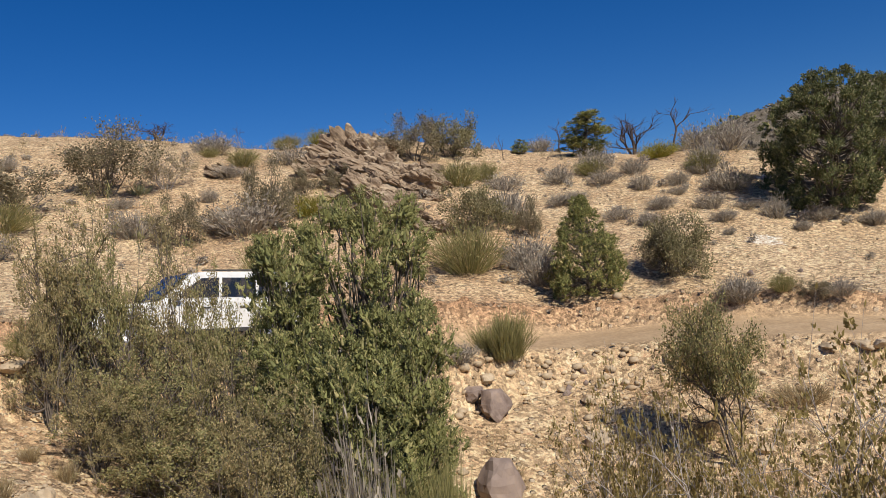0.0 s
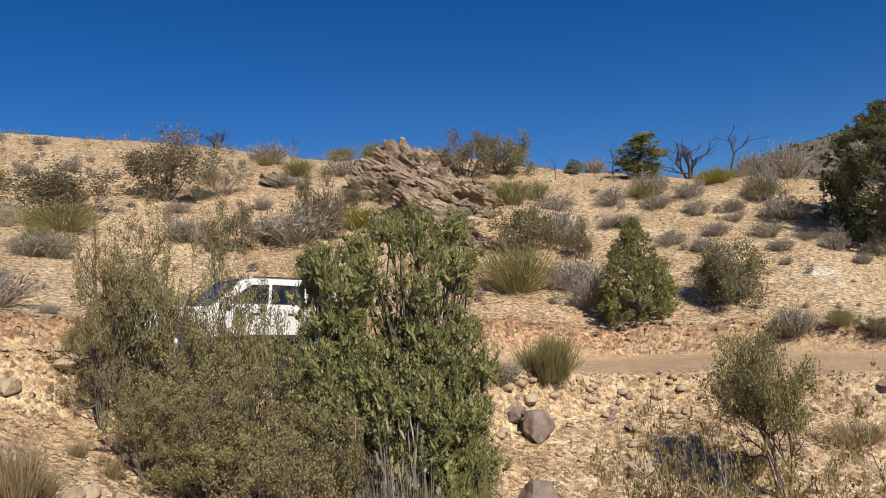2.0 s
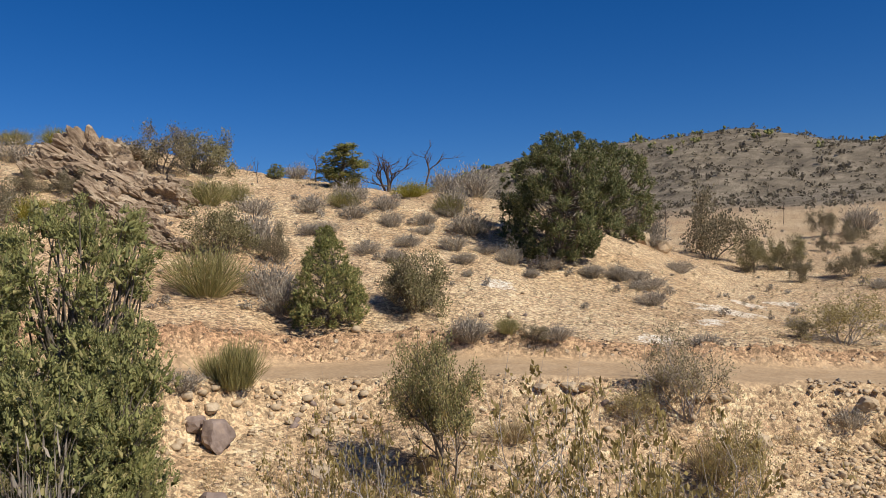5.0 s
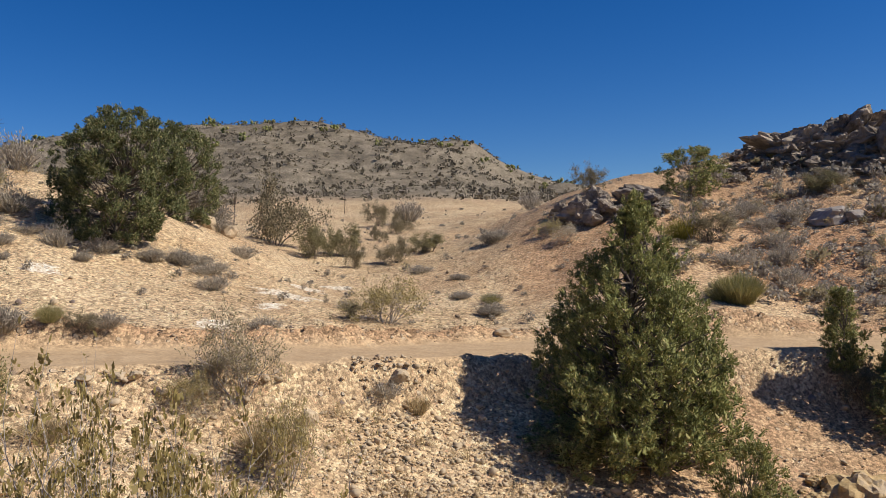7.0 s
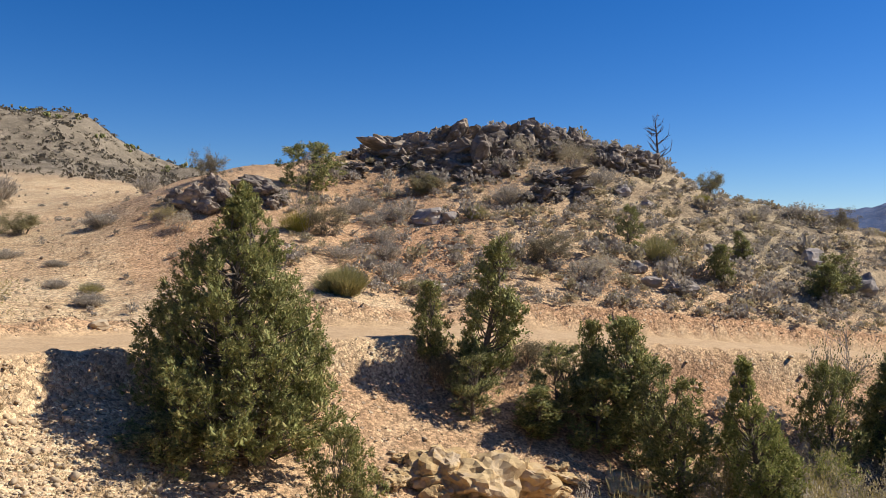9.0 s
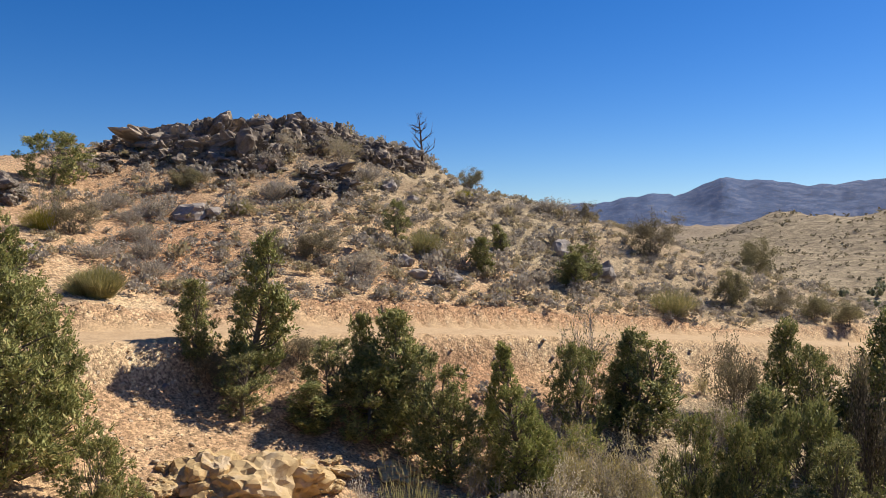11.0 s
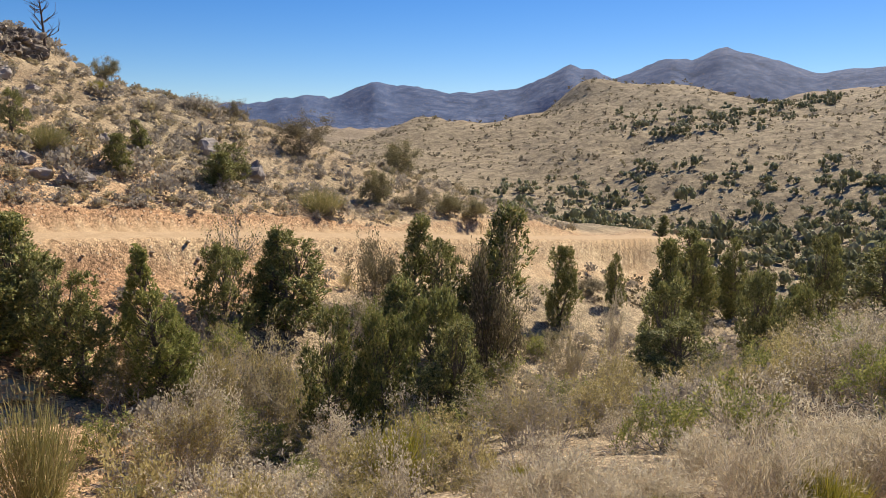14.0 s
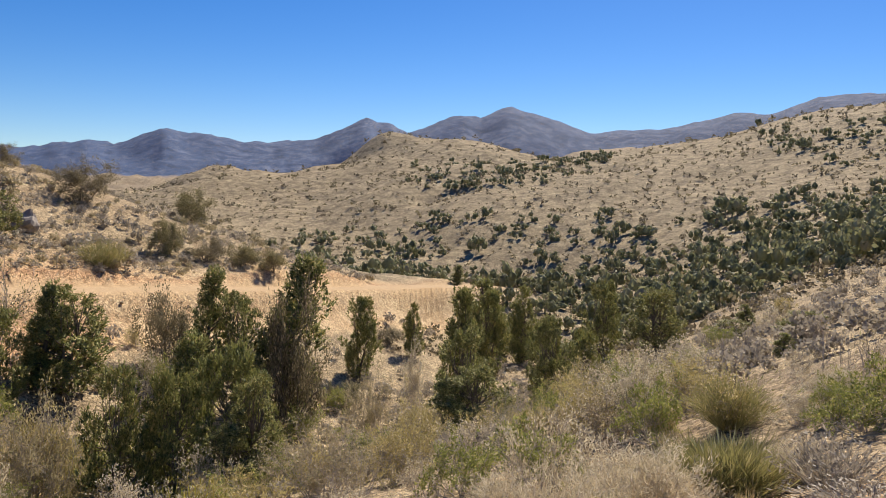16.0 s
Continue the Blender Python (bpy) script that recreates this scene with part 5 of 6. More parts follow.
twiggy_sizes = [(3.4, 1.5), (3.4, 1.3)]
twiggy = [leafy("leggy_shrub", "leggy pale-stemmed shrub with small yellowing leaves", "shrub", h, w, 8, 3, 4, TWIG_LEAF, TWIG, 8.0, 0.055, 90 + k, 0.55, 0.6, 0.03, 0.6, 0.25, 0.007) for k, (h, w) in enumerate(twiggy_sizes)]
set_out(twiggy, twiggy_sizes, [(x, y, h, 1.9 * w) for x, y, h, w in TWIGGY], "leggy shrubs in front", 9)

sage_sizes = [(0.6, 0.9), (0.55, 1.0), (0.7, 0.9), (0.6, 1.0)]
sage = [tuft("sagebrush", "low rounded grey-brown sagebrush", "shrub", h, w, 170, SAGE_LEAF, 100 + k, 0.98, 0.016, 1000, 0.062, 0.2) for k, (h, w) in enumerate(sage_sizes)]
set_out(sage, sage_sizes, [(x, y, 1.1 * h, 1.2 * w) if x < 5 else (x, y, h, w) for x, y, h, w in SAGE], "sagebrush on the slopes", 10)

green_sizes = [(1.0, 1.4), (0.9, 1.3), (1.1, 1.3)]
green = [tuft("green_broom", "rounded yellow-green broom bush", "shrub", h, w, 520, (BROOM_STEM, BROOM_GREEN, BROOM_STEM)[k], 110 + k, 1.0, 0.012, 900, 0.10, 0.3, 0.5, 0.16) for k, (h, w) in enumerate(green_sizes)]
set_out(green, green_sizes, [p for p in GREEN_BROOM if not (p[0] > 25 and p[1] > 35)], "green broom bushes", 11)

broom_sizes = [(1.5, 1.3), (1.3, 1.3)]
broom = [broom_clump("upright clump of thin green broom stems", h, w, 11, 120, BROOM_STEM, 120 + k) for k, (h, w) in enumerate(broom_sizes)]
set_out(broom, broom_sizes, [p if p[1] > -5 else (p[0], p[1], 0.7 * p[2], 1.1 * p[3]) for p in BROOM_CLUMPS if p[1] > -5 or p[1] < -8], "upright broom clumps", 12)
vivid = [broom_clump("vivid yellow-green broom among dry rabbitbrush", h, w, 13, 150, BROOM_GREEN, 124 + k) for k, (h, w) in enumerate(broom_sizes)]
set_out(vivid, broom_sizes, [(x, y, (1.05 if x < 6 else 0.75) * h, (0.95 if x < 6 else 0.8) * w) for x, y, h, w in BROOM_CLUMPS if -8 < y < -5], "vivid broom by the trail", 18)

rabbit_sizes = [(0.9, 1.4), (1.0, 1.5)]
rabbit = [leafy("rabbitbrush", "pale straw-coloured dry rabbitbrush mound", "shrub", h, w, 24, 3, 3, STRAW, STRAW_BARK, 7.0, 0.06, 130 + k, 0.5, 0.95, 0.03, 0.14, 0.2, 0.006) for k, (h, w) in enumerate(rabbit_sizes)]
set_out(rabbit, rabbit_sizes, RABBITBRUSH, "pale rabbitbrush", 13)

grass_sizes = [(0.6, 0.8), (0.5, 0.7)]
grass = [tuft("grass_tuft", "tuft of dry straw-coloured bunch grass", "grass", h, w, 260, GRASS, 140 + k, 0.8, 0.010, 0, 0.1, 0.2) for k, (h, w) in enumerate(grass_sizes)]
set_out(grass, grass_sizes, GRASS_TUFTS, "dry grass tufts", 14)

yucca_sizes = [(0.8, 1.4), (0.8, 1.4)]
yucca = [tuft("yucca", "spiky pale green yucca rosette", "yucca", h, w, 130, YUCCA_LEAF, 150 + k, 1.0, 0.045, 0, 0.1, 0.02) for k, (h, w) in enumerate(yucca_sizes)]
set_out(yucca, yucca_sizes, [(x, y, 0.55 * h, 0.62 * w) for x, y, h, w in YUCCAS], "yuccas", 15)

# ---- the parked car ----


def metal_paint(name, colour, rough=0.3, metal=0.0):
    n = Nodes(name, rough, 0.5)
    n.shader.inputs["Metallic"].default_value = metal
    n.shader.inputs["Coat Weight"].default_value = 0.4 if metal == 0 else 0.0
    dust = n.level(n.noise(2.0, 5, 0.7), 0.45, 0.75)
    return n.done(n.mix(n.maths("MULTIPLY", dust, 0.35), colour, (0.42, 0.32, 0.22)))


WHITE_PAINT = metal_paint("dusty_white_paint", (0.80, 0.80, 0.78), 0.28)
RUBBER = metal_paint("black_rubber", (0.025, 0.025, 0.025), 0.85)
ALLOY = metal_paint("grey_alloy", (0.42, 0.42, 0.43), 0.35, 0.8)
DARK_GLASS = metal_paint("tinted_car_glass", (0.015, 0.018, 0.02), 0.06)
DARK_TRIM = metal_paint("black_plastic_trim", (0.04, 0.04, 0.04), 0.6)
LAMP_GLASS = metal_paint("clear_lamp_glass", (0.6, 0.6, 0.58), 0.1)
RED_GLASS = metal_paint("red_lamp_glass", (0.35, 0.02, 0.015), 0.15)


def slab(outline, half_width, material, name, parent, bevel=0.03, inset=0.0, label=""):
    """A solid from a side outline (x along the car, z up), drawn in at the top by inset."""
    bm = bmesh.new()
    zs = [z for _, z in outline]
    low, high = min(zs), max(zs)
    rings = []
    for side in (-1, 1):
        rings.append([bm.verts.new((x, side * (half_width - inset * (z - low) / max(high - low, 0.01)), z)) for x, z in outline])
    n = len(outline)
    bm.faces.new(rings[0])
    bm.faces.new(list(reversed(rings[1])))
    for i in range(n):
        bm.faces.new((rings[0][i], rings[1][i], rings[1][(i + 1) % n], rings[0][(i + 1) % n]))
    bmesh.ops.recalc_face_normals(bm, faces=bm.faces)
    if bevel:
        bmesh.ops.bevel(bm, geom=list(bm.edges), offset=bevel, segments=2, affect="EDGES", profile=0.6)
    mesh = bpy.data.meshes.new(name)
    bm.to_mesh(mesh)
    bm.free()
    mesh.materials.append(material)
    return part(name, mesh, parent, label)


def ring_mesh(name, outer, inner, half, material):
    """A tyre or rim round the y axis."""
    soup = Soup()
    profile = [(inner, -half), (outer * 0.94, -half), (outer, -half * 0.6), (outer, half * 0.6), (outer * 0.94, half), (inner, half)]
    turn = np.arange(28) * 2 * np.pi / 28
    verts = np.array([(rad * math.cos(a), w, rad * math.sin(a)) for a in turn for rad, w in profile])
    n = len(profile)
    faces = [(i * n + j, i * n + (j + 1) % n, ((i + 1) % 28) * n + (j + 1) % n, ((i + 1) % 28) * n + j) for i in range(28) for j in range(n)]
    soup.add(verts, faces)
    return soup.mesh(name, material, True)


def build_car(x, y, turn):
    car = new("car")
    tagged(car, "dusty white four-door sport utility car parked on the dirt road", "car")
    # the nose points along +x
    slab([(-2.45, 0.55), (-2.42, 1.02), (-2.3, 1.12), (0.95, 1.14), (2.5, 1.04), (2.78, 0.88), (2.84, 0.55), (2.5, 0.38), (-2.2, 0.38)], 0.93, WHITE_PAINT, "body", car, 0.06, 0.03)
    slab([(-2.32, 1.10), (-2.05, 1.72), (-1.8, 1.80), (0.05, 1.80), (0.35, 1.74), (1.1, 1.12)], 0.86, WHITE_PAINT, "roof", car, 0.05, 0.16)
    for side in (-1, 1):
        for name, outline in (("rear_window", [(-2.05, 1.18), (-1.88, 1.60), (-1.35, 1.64), (-1.28, 1.18)]), ("back_door_window", [(-1.2, 1.18), (-1.25, 1.64), (-0.4, 1.65), (-0.34, 1.18)]),
                              ("front_door_window", [(-0.26, 1.18), (-0.32, 1.65), (0.12, 1.64), (0.80, 1.18)])):
            pane = slab(outline, 0.012, DARK_GLASS, name, car, 0.0)
            pane.matrix_world = Matrix.Translation((0, side * 0.806, 0)) @ Matrix.Translation((0, 0, 1.18)) @ Matrix.Rotation(side * 0.21, 4, "X") @ Matrix.Translation((0, side * 0.045, -1.18))
        for dx in (-1.25, -0.3, 0.72):
            gap = slab([(dx, 0.5), (dx, 1.12), (dx + 0.012, 1.12), (dx + 0.012, 0.5)], 0.006, DARK_TRIM, "door_gap", car, 0.0)
            gap.location = (0, side * 0.918, 0)
        for dx in (-0.95, 0.0):
            handle = slab([(dx, 0.93), (dx, 0.97), (dx + 0.2, 0.97), (dx + 0.2, 0.93)], 0.02, DARK_TRIM, "door_handle", car, 0.008)
            handle.location = (0, side * 0.925, 0)
        sill = slab([(-1.0, 0.36), (-1.0, 0.46), (1.0, 0.46), (1.0, 0.36)], 0.03, DARK_TRIM, "side_step", car, 0.015)
        sill.location = (0, side * 0.92, 0)
        mirror = slab([(0.72, 1.14), (0.70, 1.30), (0.84, 1.28), (0.86, 1.16)], 0.10, WHITE_PAINT, "door_mirror", car, 0.03)
        mirror.location = (0, side * 0.98, 0)
        lamp = slab([(2.58, 0.78), (2.58, 0.96), (2.74, 0.91), (2.83, 0.78)], 0.20, LAMP_GLASS, "headlight", car, 0.03)
        lamp.location = (0, side * 0.70, 0)
        tail = slab([(-2.46, 0.80), (-2.46, 1.10), (-2.36, 1.10), (-2.36, 0.80)], 0.09, RED_GLASS, "tail_light", car, 0.02)
        tail.location = (0, side * 0.80, 0)
        rail = slab([(-1.8, 1.84), (-1.75, 1.88), (0.0, 1.88), (0.05, 1.84)], 0.02, DARK_TRIM, "roof_rail", car, 0.01)
        rail.location = (0, side * 0.62, -0.025)
        for dx in (-1.5, 1.86):
            arch = ring_mesh("wheel_arch", 0.47, 0.40, 0.03, DARK_TRIM)
            part("wheel_arch", arch, car).location = (dx, side * 0.905, 0.40)
            wheel = part("wheel", ring_mesh("wheel", 0.26, 0.0, 0.10, ALLOY), car, "grey alloy wheel")
            wheel.location = (dx, side * 0.83, 0.385)
            part("tyre", ring_mesh("tyre", 0.385, 0.25, 0.12, RUBBER), wheel)
    slab([(0.42, 1.74), (0.44, 1.76), (1.14, 1.16), (1.10, 1.14)], 0.70, DARK_GLASS, "windscreen", car, 0.0)
    slab([(2.79, 0.60), (2.79, 0.80), (2.87, 0.78), (2.87, 0.60)], 0.45, DARK_TRIM, "grille", car, 0.02)
    slab([(2.5, 0.36), (2.5, 0.56), (2.90, 0.54), (2.88, 0.38)], 0.88, DARK_TRIM, "bumper", car, 0.04)
    car.matrix_world = Matrix.Translation((x, y, ground_at(x, y) + 0.01)) @ Matrix.Rotation(turn, 4, "Z") @ Matrix.Rotation(radians(-4.5), 4, "Y")
    return car


build_car(-6.25, 19.55, math.atan2(18.8 - 21.3, -6.8 + 3.8))

# ---- rock outcrops and boulders ----


def outcrop(name, label, places, material, seed, satellites=3, craggy=0.5, flat=0.9, cuts=5, lie=None):
    """An outcrop: jagged boulders at places (x, y, height, width), with smaller ones wedged among them."""
    rng = random.Random(seed)
    models = [rough_rock("boulder", material, seed + k, flat, craggy, 5 if craggy > 0.9 else 4, cuts) for k in range(5)]
    chips = [rough_rock("boulder", material, seed + 5 + k, flat, craggy * 1.1, 3, cuts) for k in range(6)]
    home = new(name)
    home.location = (places[0][0], places[0][1], ground_at(places[0][0], places[0][1]))
    tagged(home, label, "rock outcrop")
    for x, y, tall, wide in places:
        for k in range(1 + satellites):
            s = 0.78 if k == 0 else rng.uniform(0.14, 0.5)
            px, py = (x, y) if k == 0 else (x + rng.uniform(-0.6, 0.6) * wide, y + rng.uniform(-0.6, 0.6) * wide)
            rock = part("boulder", models[rng.randrange(5)] if k == 0 else chips[rng.randrange(6)], home)
            broad = 1.0 if k or lie else 1.35
            size = Matrix.Diagonal((broad * wide * s * rng.uniform(0.9, 1.2), wide * s * rng.uniform(0.9, 1.2), tall * s * 1.35 / flat, 1))
            if lie:                                # beds of rock that all dip one way
                turn = Euler((lie[0] + rng.uniform(-0.3, 0.3), lie[1] + rng.uniform(-0.25, 0.25), lie[2] + rng.uniform(-0.25, 0.25))).to_matrix().to_4x4()
                size = turn @ Matrix.Diagonal((wide * s * 1.2, wide * s * 0.75, tall * s * 1.1 / flat, 1))
            m = Matrix.Translation((px, py, ground_at(px, py) + tall * s * 0.32)) @ (Matrix() if lie else Euler((rng.uniform(-0.3, 0.3), rng.uniform(-0.3, 0.3), rng.uniform(0, 6.28))).to_matrix().to_4x4()) @ size
            rock.matrix_world = Matrix.Translation(-home.location) @ m
    return home


def boulders(name, label, places, material, group, seed, flat=0.8, craggy=0.3):
    rng = random.Random(seed)
    models = [rough_rock(name, material, seed + k, flat, craggy) for k in range(4)]
    for x, y, tall, wide in places:
        rock = tagged(new(name, models[rng.randrange(4)]), label, "rock", group)
        rock.matrix_world = Matrix.Translation((x, y, ground_at(x, y) + tall * 0.28)) @ Matrix.Rotation(rng.uniform(0, 6.28), 4, "Z") @ Matrix.Diagonal((wide * 1.1, wide * 0.95, tall * 1.35 / flat, 1))


outcrop("black_crag", "jagged black weathered rock crag along the knoll top", [(x, y, 1.02 * h, w) for x, y, h, w in CRAG], DARK_STONE, 200, 15, 1.15, 1.0, 12)
outcrop("brown_rib", "tan-brown ribbed rock outcrop on the hill crest", [(x, y, 0.95 * h, 1.2 * w) for x, y, h, w in RIB], BROWN_STONE, 210, 16, 1.05, 0.8, 6, (0.15, 0.5, 0.3))
outcrop("dark_outcrop", "broken dark rocks on the reddish spoil mound", MOUND_ROCKS, DARK_STONE, 220, 6, 0.7)
boulders("boulder", "grey weathered boulder among the sagebrush", KNOLL_BOULDERS, GREY_STONE, "boulders on the knoll", 230)
outcrop("ochre_outcrop", "broken ochre-yellow boulders at the gully edge", [(x, y, (1.1 if h > 1.2 else 0.8) * h, (1.5 if h > 1.2 else 1.2) * w) for x, y, h, w in OCHRE_BOULDERS], YELLOW_STONE, 240, 4, 0.55, 0.85, 8)
boulders("boulder", "purplish grey boulder on the stony bank", PURPLE_BOULDERS, PURPLE_STONE, "purplish boulders on the bank", 250, 0.8, 0.15)
boulders("boulder", "tan angular rock lying on the gravel", TAN_BOULDERS, TAN_STONE, "tan rocks on the slopes", 260, 0.75, 0.2)


def heap(name, label, category, models, x, y, size, material, rng, sink=0.2, lift=None):
    """Many small things in one mesh: a model, turned and scaled, at each place."""
    z = ground(x, y)
    verts, faces, count = [], [], 0
    pick = rng.integers(0, len(models), len(x))
    for k, (mv, mf) in enumerate(models):
        here = np.flatnonzero(pick == k)
        if not len(here):
            continue
        turn = rng.uniform(0, 2 * np.pi, len(here))
        c, s = np.cos(turn), np.sin(turn)
        scale = size[here][:, None] * rng.uniform(0.75, 1.25, (len(here), 3))
        p = mv[None] * scale[:, None, :]
        px, py = p[..., 0] * c[:, None] - p[..., 1] * s[:, None], p[..., 0] * s[:, None] + p[..., 1] * c[:, None]
        pz = p[..., 2] + (z[here] + size[here] * (0.3 - sink))[:, None] if lift is None else p[..., 2] + z[here][:, None] + lift
        v = np.stack([px + x[here][:, None], py + y[here][:, None], pz], -1).reshape(-1, 3)
        f = (mf[None] + (np.arange(len(here)) * len(mv))[:, None, None]).reshape(-1, mf.shape[1]) + count
        verts.append(v)
        faces.append(f)
        count += len(v)
    mesh = quick_mesh(name, np.vstack(verts), np.vstack(faces), material)
    return tagged(new(name, mesh), label, category, kind="stuff")


def sector(rng, n, from_bearing, to_bearing, near, far):
    """Places strewn over a sector of the plan, evenly by the eye's measure."""
    a = np.radians(rng.uniform(from_bearing, to_bearing, n))
    r = np.exp(rng.uniform(math.log(near), math.log(far), n))
    return EYE_X + np.sin(a) * r, EYE_Y + np.cos(a) * r, r


stone_rng = np.random.default_rng(7)
# stones on the bank below the road
x, y, r = sector(stone_rng, 50000, -40, 135, 8, 70)
d, _ = road_at(x, y)
keep = (d < -2.2) & (d > -13) & (0.55 - 0.4 * step(54, 62, np.degrees(np.arctan2(x, y))) + 0.6 * relief(x, y, 2.4, 31) + 0.35 * np.exp(-((d + 3.2) / 1.0) ** 2) > stone_rng.uniform(0, 1.25, len(x)))
x, y, r, d = x[keep], y[keep], r[keep], d[keep]
size = 0.055 * np.exp(stone_rng.normal(0, 0.55, len(x))) * (1 + 0.5 * np.exp(-((d + 3.0) / 0.8) ** 2)) * (0.8 + r / 60)
heap("bank_stones", "loose pale angular stones on the bank below the road", "stones", PEBBLES, x, y, np.clip(size, 0.03, 0.34), TAN_STONE, stone_rng)
x, y, r = sector(stone_rng, 19000, -6, 78, 14, 33)
d, _ = road_at(x, y)
keep = (d < -2.3) & (0.7 + 0.7 * relief(x, y, 1.7, 34) > stone_rng.uniform(0, 1.2, len(x)))
x, y = x[keep], y[keep]
heap("bank_rubble", "dense pale rubble covering the bank below the road", "stones", PEBBLES, x, y, np.clip(0.066 * np.exp(stone_rng.normal(0, 0.55, len(x))), 0.04, 0.36), TAN_STONE, stone_rng, 0.12)
# a fan of coarse broken stone
x, y, r = sector(stone_rng, 4200, 40, 55, 14, 26)
heap("talus", "fan of coarse pale broken stone below the road", "stones", PEBBLES, x, y, np.clip(0.13 * np.exp(stone_rng.normal(0, 0.45, len(x))), 0.06, 0.38), TAN_STONE, stone_rng)
# broken brown soil and stone thrown up along the road's uphill edge
x, y, r = sector(stone_rng, 60000, -30, 112, 16, 62)
d, _ = road_at(x, y)
keep = (d > 2.15) & (d < 3.3)
x, y, r = x[keep][:4500], y[keep][:4500], r[keep][:4500]
heap("berm_rubble", "broken brown clods and stones along the road's uphill edge", "stones", PEBBLES, x, y, np.clip(0.075 * np.exp(stone_rng.normal(0, 0.5, len(x))), 0.04, 0.3), BROWN_STONE, stone_rng)
# gravel on the slopes above the road and on the near ground
x, y, r = sector(stone_rng, 34000, -46, 125, 16, 75)
d, _ = road_at(x, y)
keep = (d > 2.1) & (0.6 + 0.6 * relief(x, y, 3.3, 32) + 0.5 * np.exp(-((d - 2.7) / 0.5) ** 2) > stone_rng.uniform(0, 1.3, len(x)))
x, y, r = x[keep], y[keep], r[keep]
size = np.clip(0.05 * np.exp(stone_rng.normal(0, 0.5, len(x))) * (0.6 + r / 45), 0.04, 0.4)
cut_off = int(0.6 * len(x))
heap("slope_gravel", "scattered gravel and small stones on the hillside", "stones", PEBBLES, x[:cut_off], y[:cut_off], size[:cut_off], TAN_STONE, stone_rng)
heap("brown_gravel", "darker brown stones strewn over the hillside", "stones", PEBBLES, x[cut_off:], y[cut_off:], size[cut_off:], BROWN_STONE, stone_rng)
x, y, r = sector(stone_rng, 3800, -46, 2, 7, 17)
heap("near_gravel", "stones on the bare slope before the road", "stones", PEBBLES, x, y, np.clip(0.05 * np.exp(stone_rng.normal(0, 0.6, len(x))), 0.03, 0.22), TAN_STONE, stone_rng)
x, y, r = sector(stone_rng, 3400, 136, 170, 3.2, 10)
heap("trail_gravel", "small reddish gravel strewn over the bare trail", "stones", PEBBLES, x, y, np.clip(0.022 * np.exp(stone_rng.normal(0, 0.6, len(x))), 0.01, 0.12), GRAVEL_STONE, stone_rng)
x, y, r = sector(stone_rng, 3600, 95, 170, 3.5, 26)
heap("gully_gravel", "reddish gravel among the gully shrubs", "stones", PEBBLES, x, y, np.clip(0.04 * np.exp(stone_rng.normal(0, 0.6, len(x))), 0.02, 0.2), TAN_STONE, stone_rng)
# larger stones along the road's edge and on the bank, each by itself
stone_models = []
for k in range(6):
    v, f = HULLS[k]
    stone_models.append(quick_mesh("stone", v, f, (TAN_STONE, TAN_STONE, TAN_STONE, PURPLE_STONE, TAN_STONE, TAN_STONE)[k]))
edge = random.Random(5)
for k in range(230):
    i = edge.randrange(18, len(ROAD_LINE) - 30)
    p, q = ROAD_LINE[i], ROAD_LINE[i + 1]
    across = Vector((-(q[1] - p[1]), q[0] - p[0], 0)).normalized()
    out = -(2.5 + abs(edge.gauss(0, 0.5))) if k < 150 else edge.choice((-1, -1, 1)) * edge.uniform(3, 8)
    s = edge.random()
    sx, sy = p[0] + (q[0] - p[0]) * s + across.x * out, p[1] + (q[1] - p[1]) * s + across.y * out
    wide = edge.uniform(0.18, 0.46)
    rock = tagged(new("stone", edge.choice(stone_models)), "angular stone beside the dirt road", "rock", "stones beside the road")
    rock.matrix_world = stand(sx, sy, wide, wide, edge.uniform(0, 6.28), -0.12 * wide)

# ---- low growth and far woods, more than one could count ----


def mini_bush(rng, blades, fan=0.9, slim=0.09, rise=0.75, fuzz=0.25, short=1.0):
    """A low-cost bush one metre wide: a dome of twigs."""
    soup = Soup()
    turn, tilt = rng.uniform(0, 2 * np.pi, blades), np.sqrt(rng.uniform(0, 1, blades)) * fan
    way = np.stack([np.cos(turn) * tilt * 0.5, np.sin(turn) * tilt * 0.5, rise * np.sqrt(np.clip(1 - 0.75 * tilt ** 2, 0.05, 1))], 1)
    start = way * rng.uniform(0.15 + 0.45 * (1 - short), 0.85 + 0.1 * (1 - short), (blades, 1))
    soup.leaves(start, way + rng.normal(size=way.shape) * fuzz, np.linalg.norm(way, axis=1) * short * rng.uniform(0.22, 0.42, blades), slim * rng.uniform(0.6, 1.3, blades), rng, way * np.array((1, 1, 0.6)))
    return np.vstack(soup.verts), np.vstack(soup.faces)


def mini_tree(rng, leaves):
    """A low-cost far juniper one metre wide: uneven lobes of foliage on a short stem."""
    soup = Soup()
    soup.tube([(0, 0, -0.1), (0.02, 0, 0.4)], [0.05, 0.03], 4)
    for _ in range(6):
        centre = np.array((*(rng.normal(size=2) * 0.24), rng.uniform(0.12, 0.72)))
        n = leaves // 6
        soup.tube(centre + np.array(((0, 0, -0.17), (0.02, 0, 0.0), (0, 0.02, 0.17))), (0.12, 0.20, 0.05), 5)
        shell = ball(rng, n)
        soup.leaves(centre + shell * 0.23 * rng.uniform(0.55, 1, (n, 1)), ball(rng, n) + np.array((0, 0, 0.6)), 0.17 * rng.uniform(0.6, 1.4, n), 0.11, rng, shell)
    return np.vstack(soup.verts), np.vstack(soup.faces)


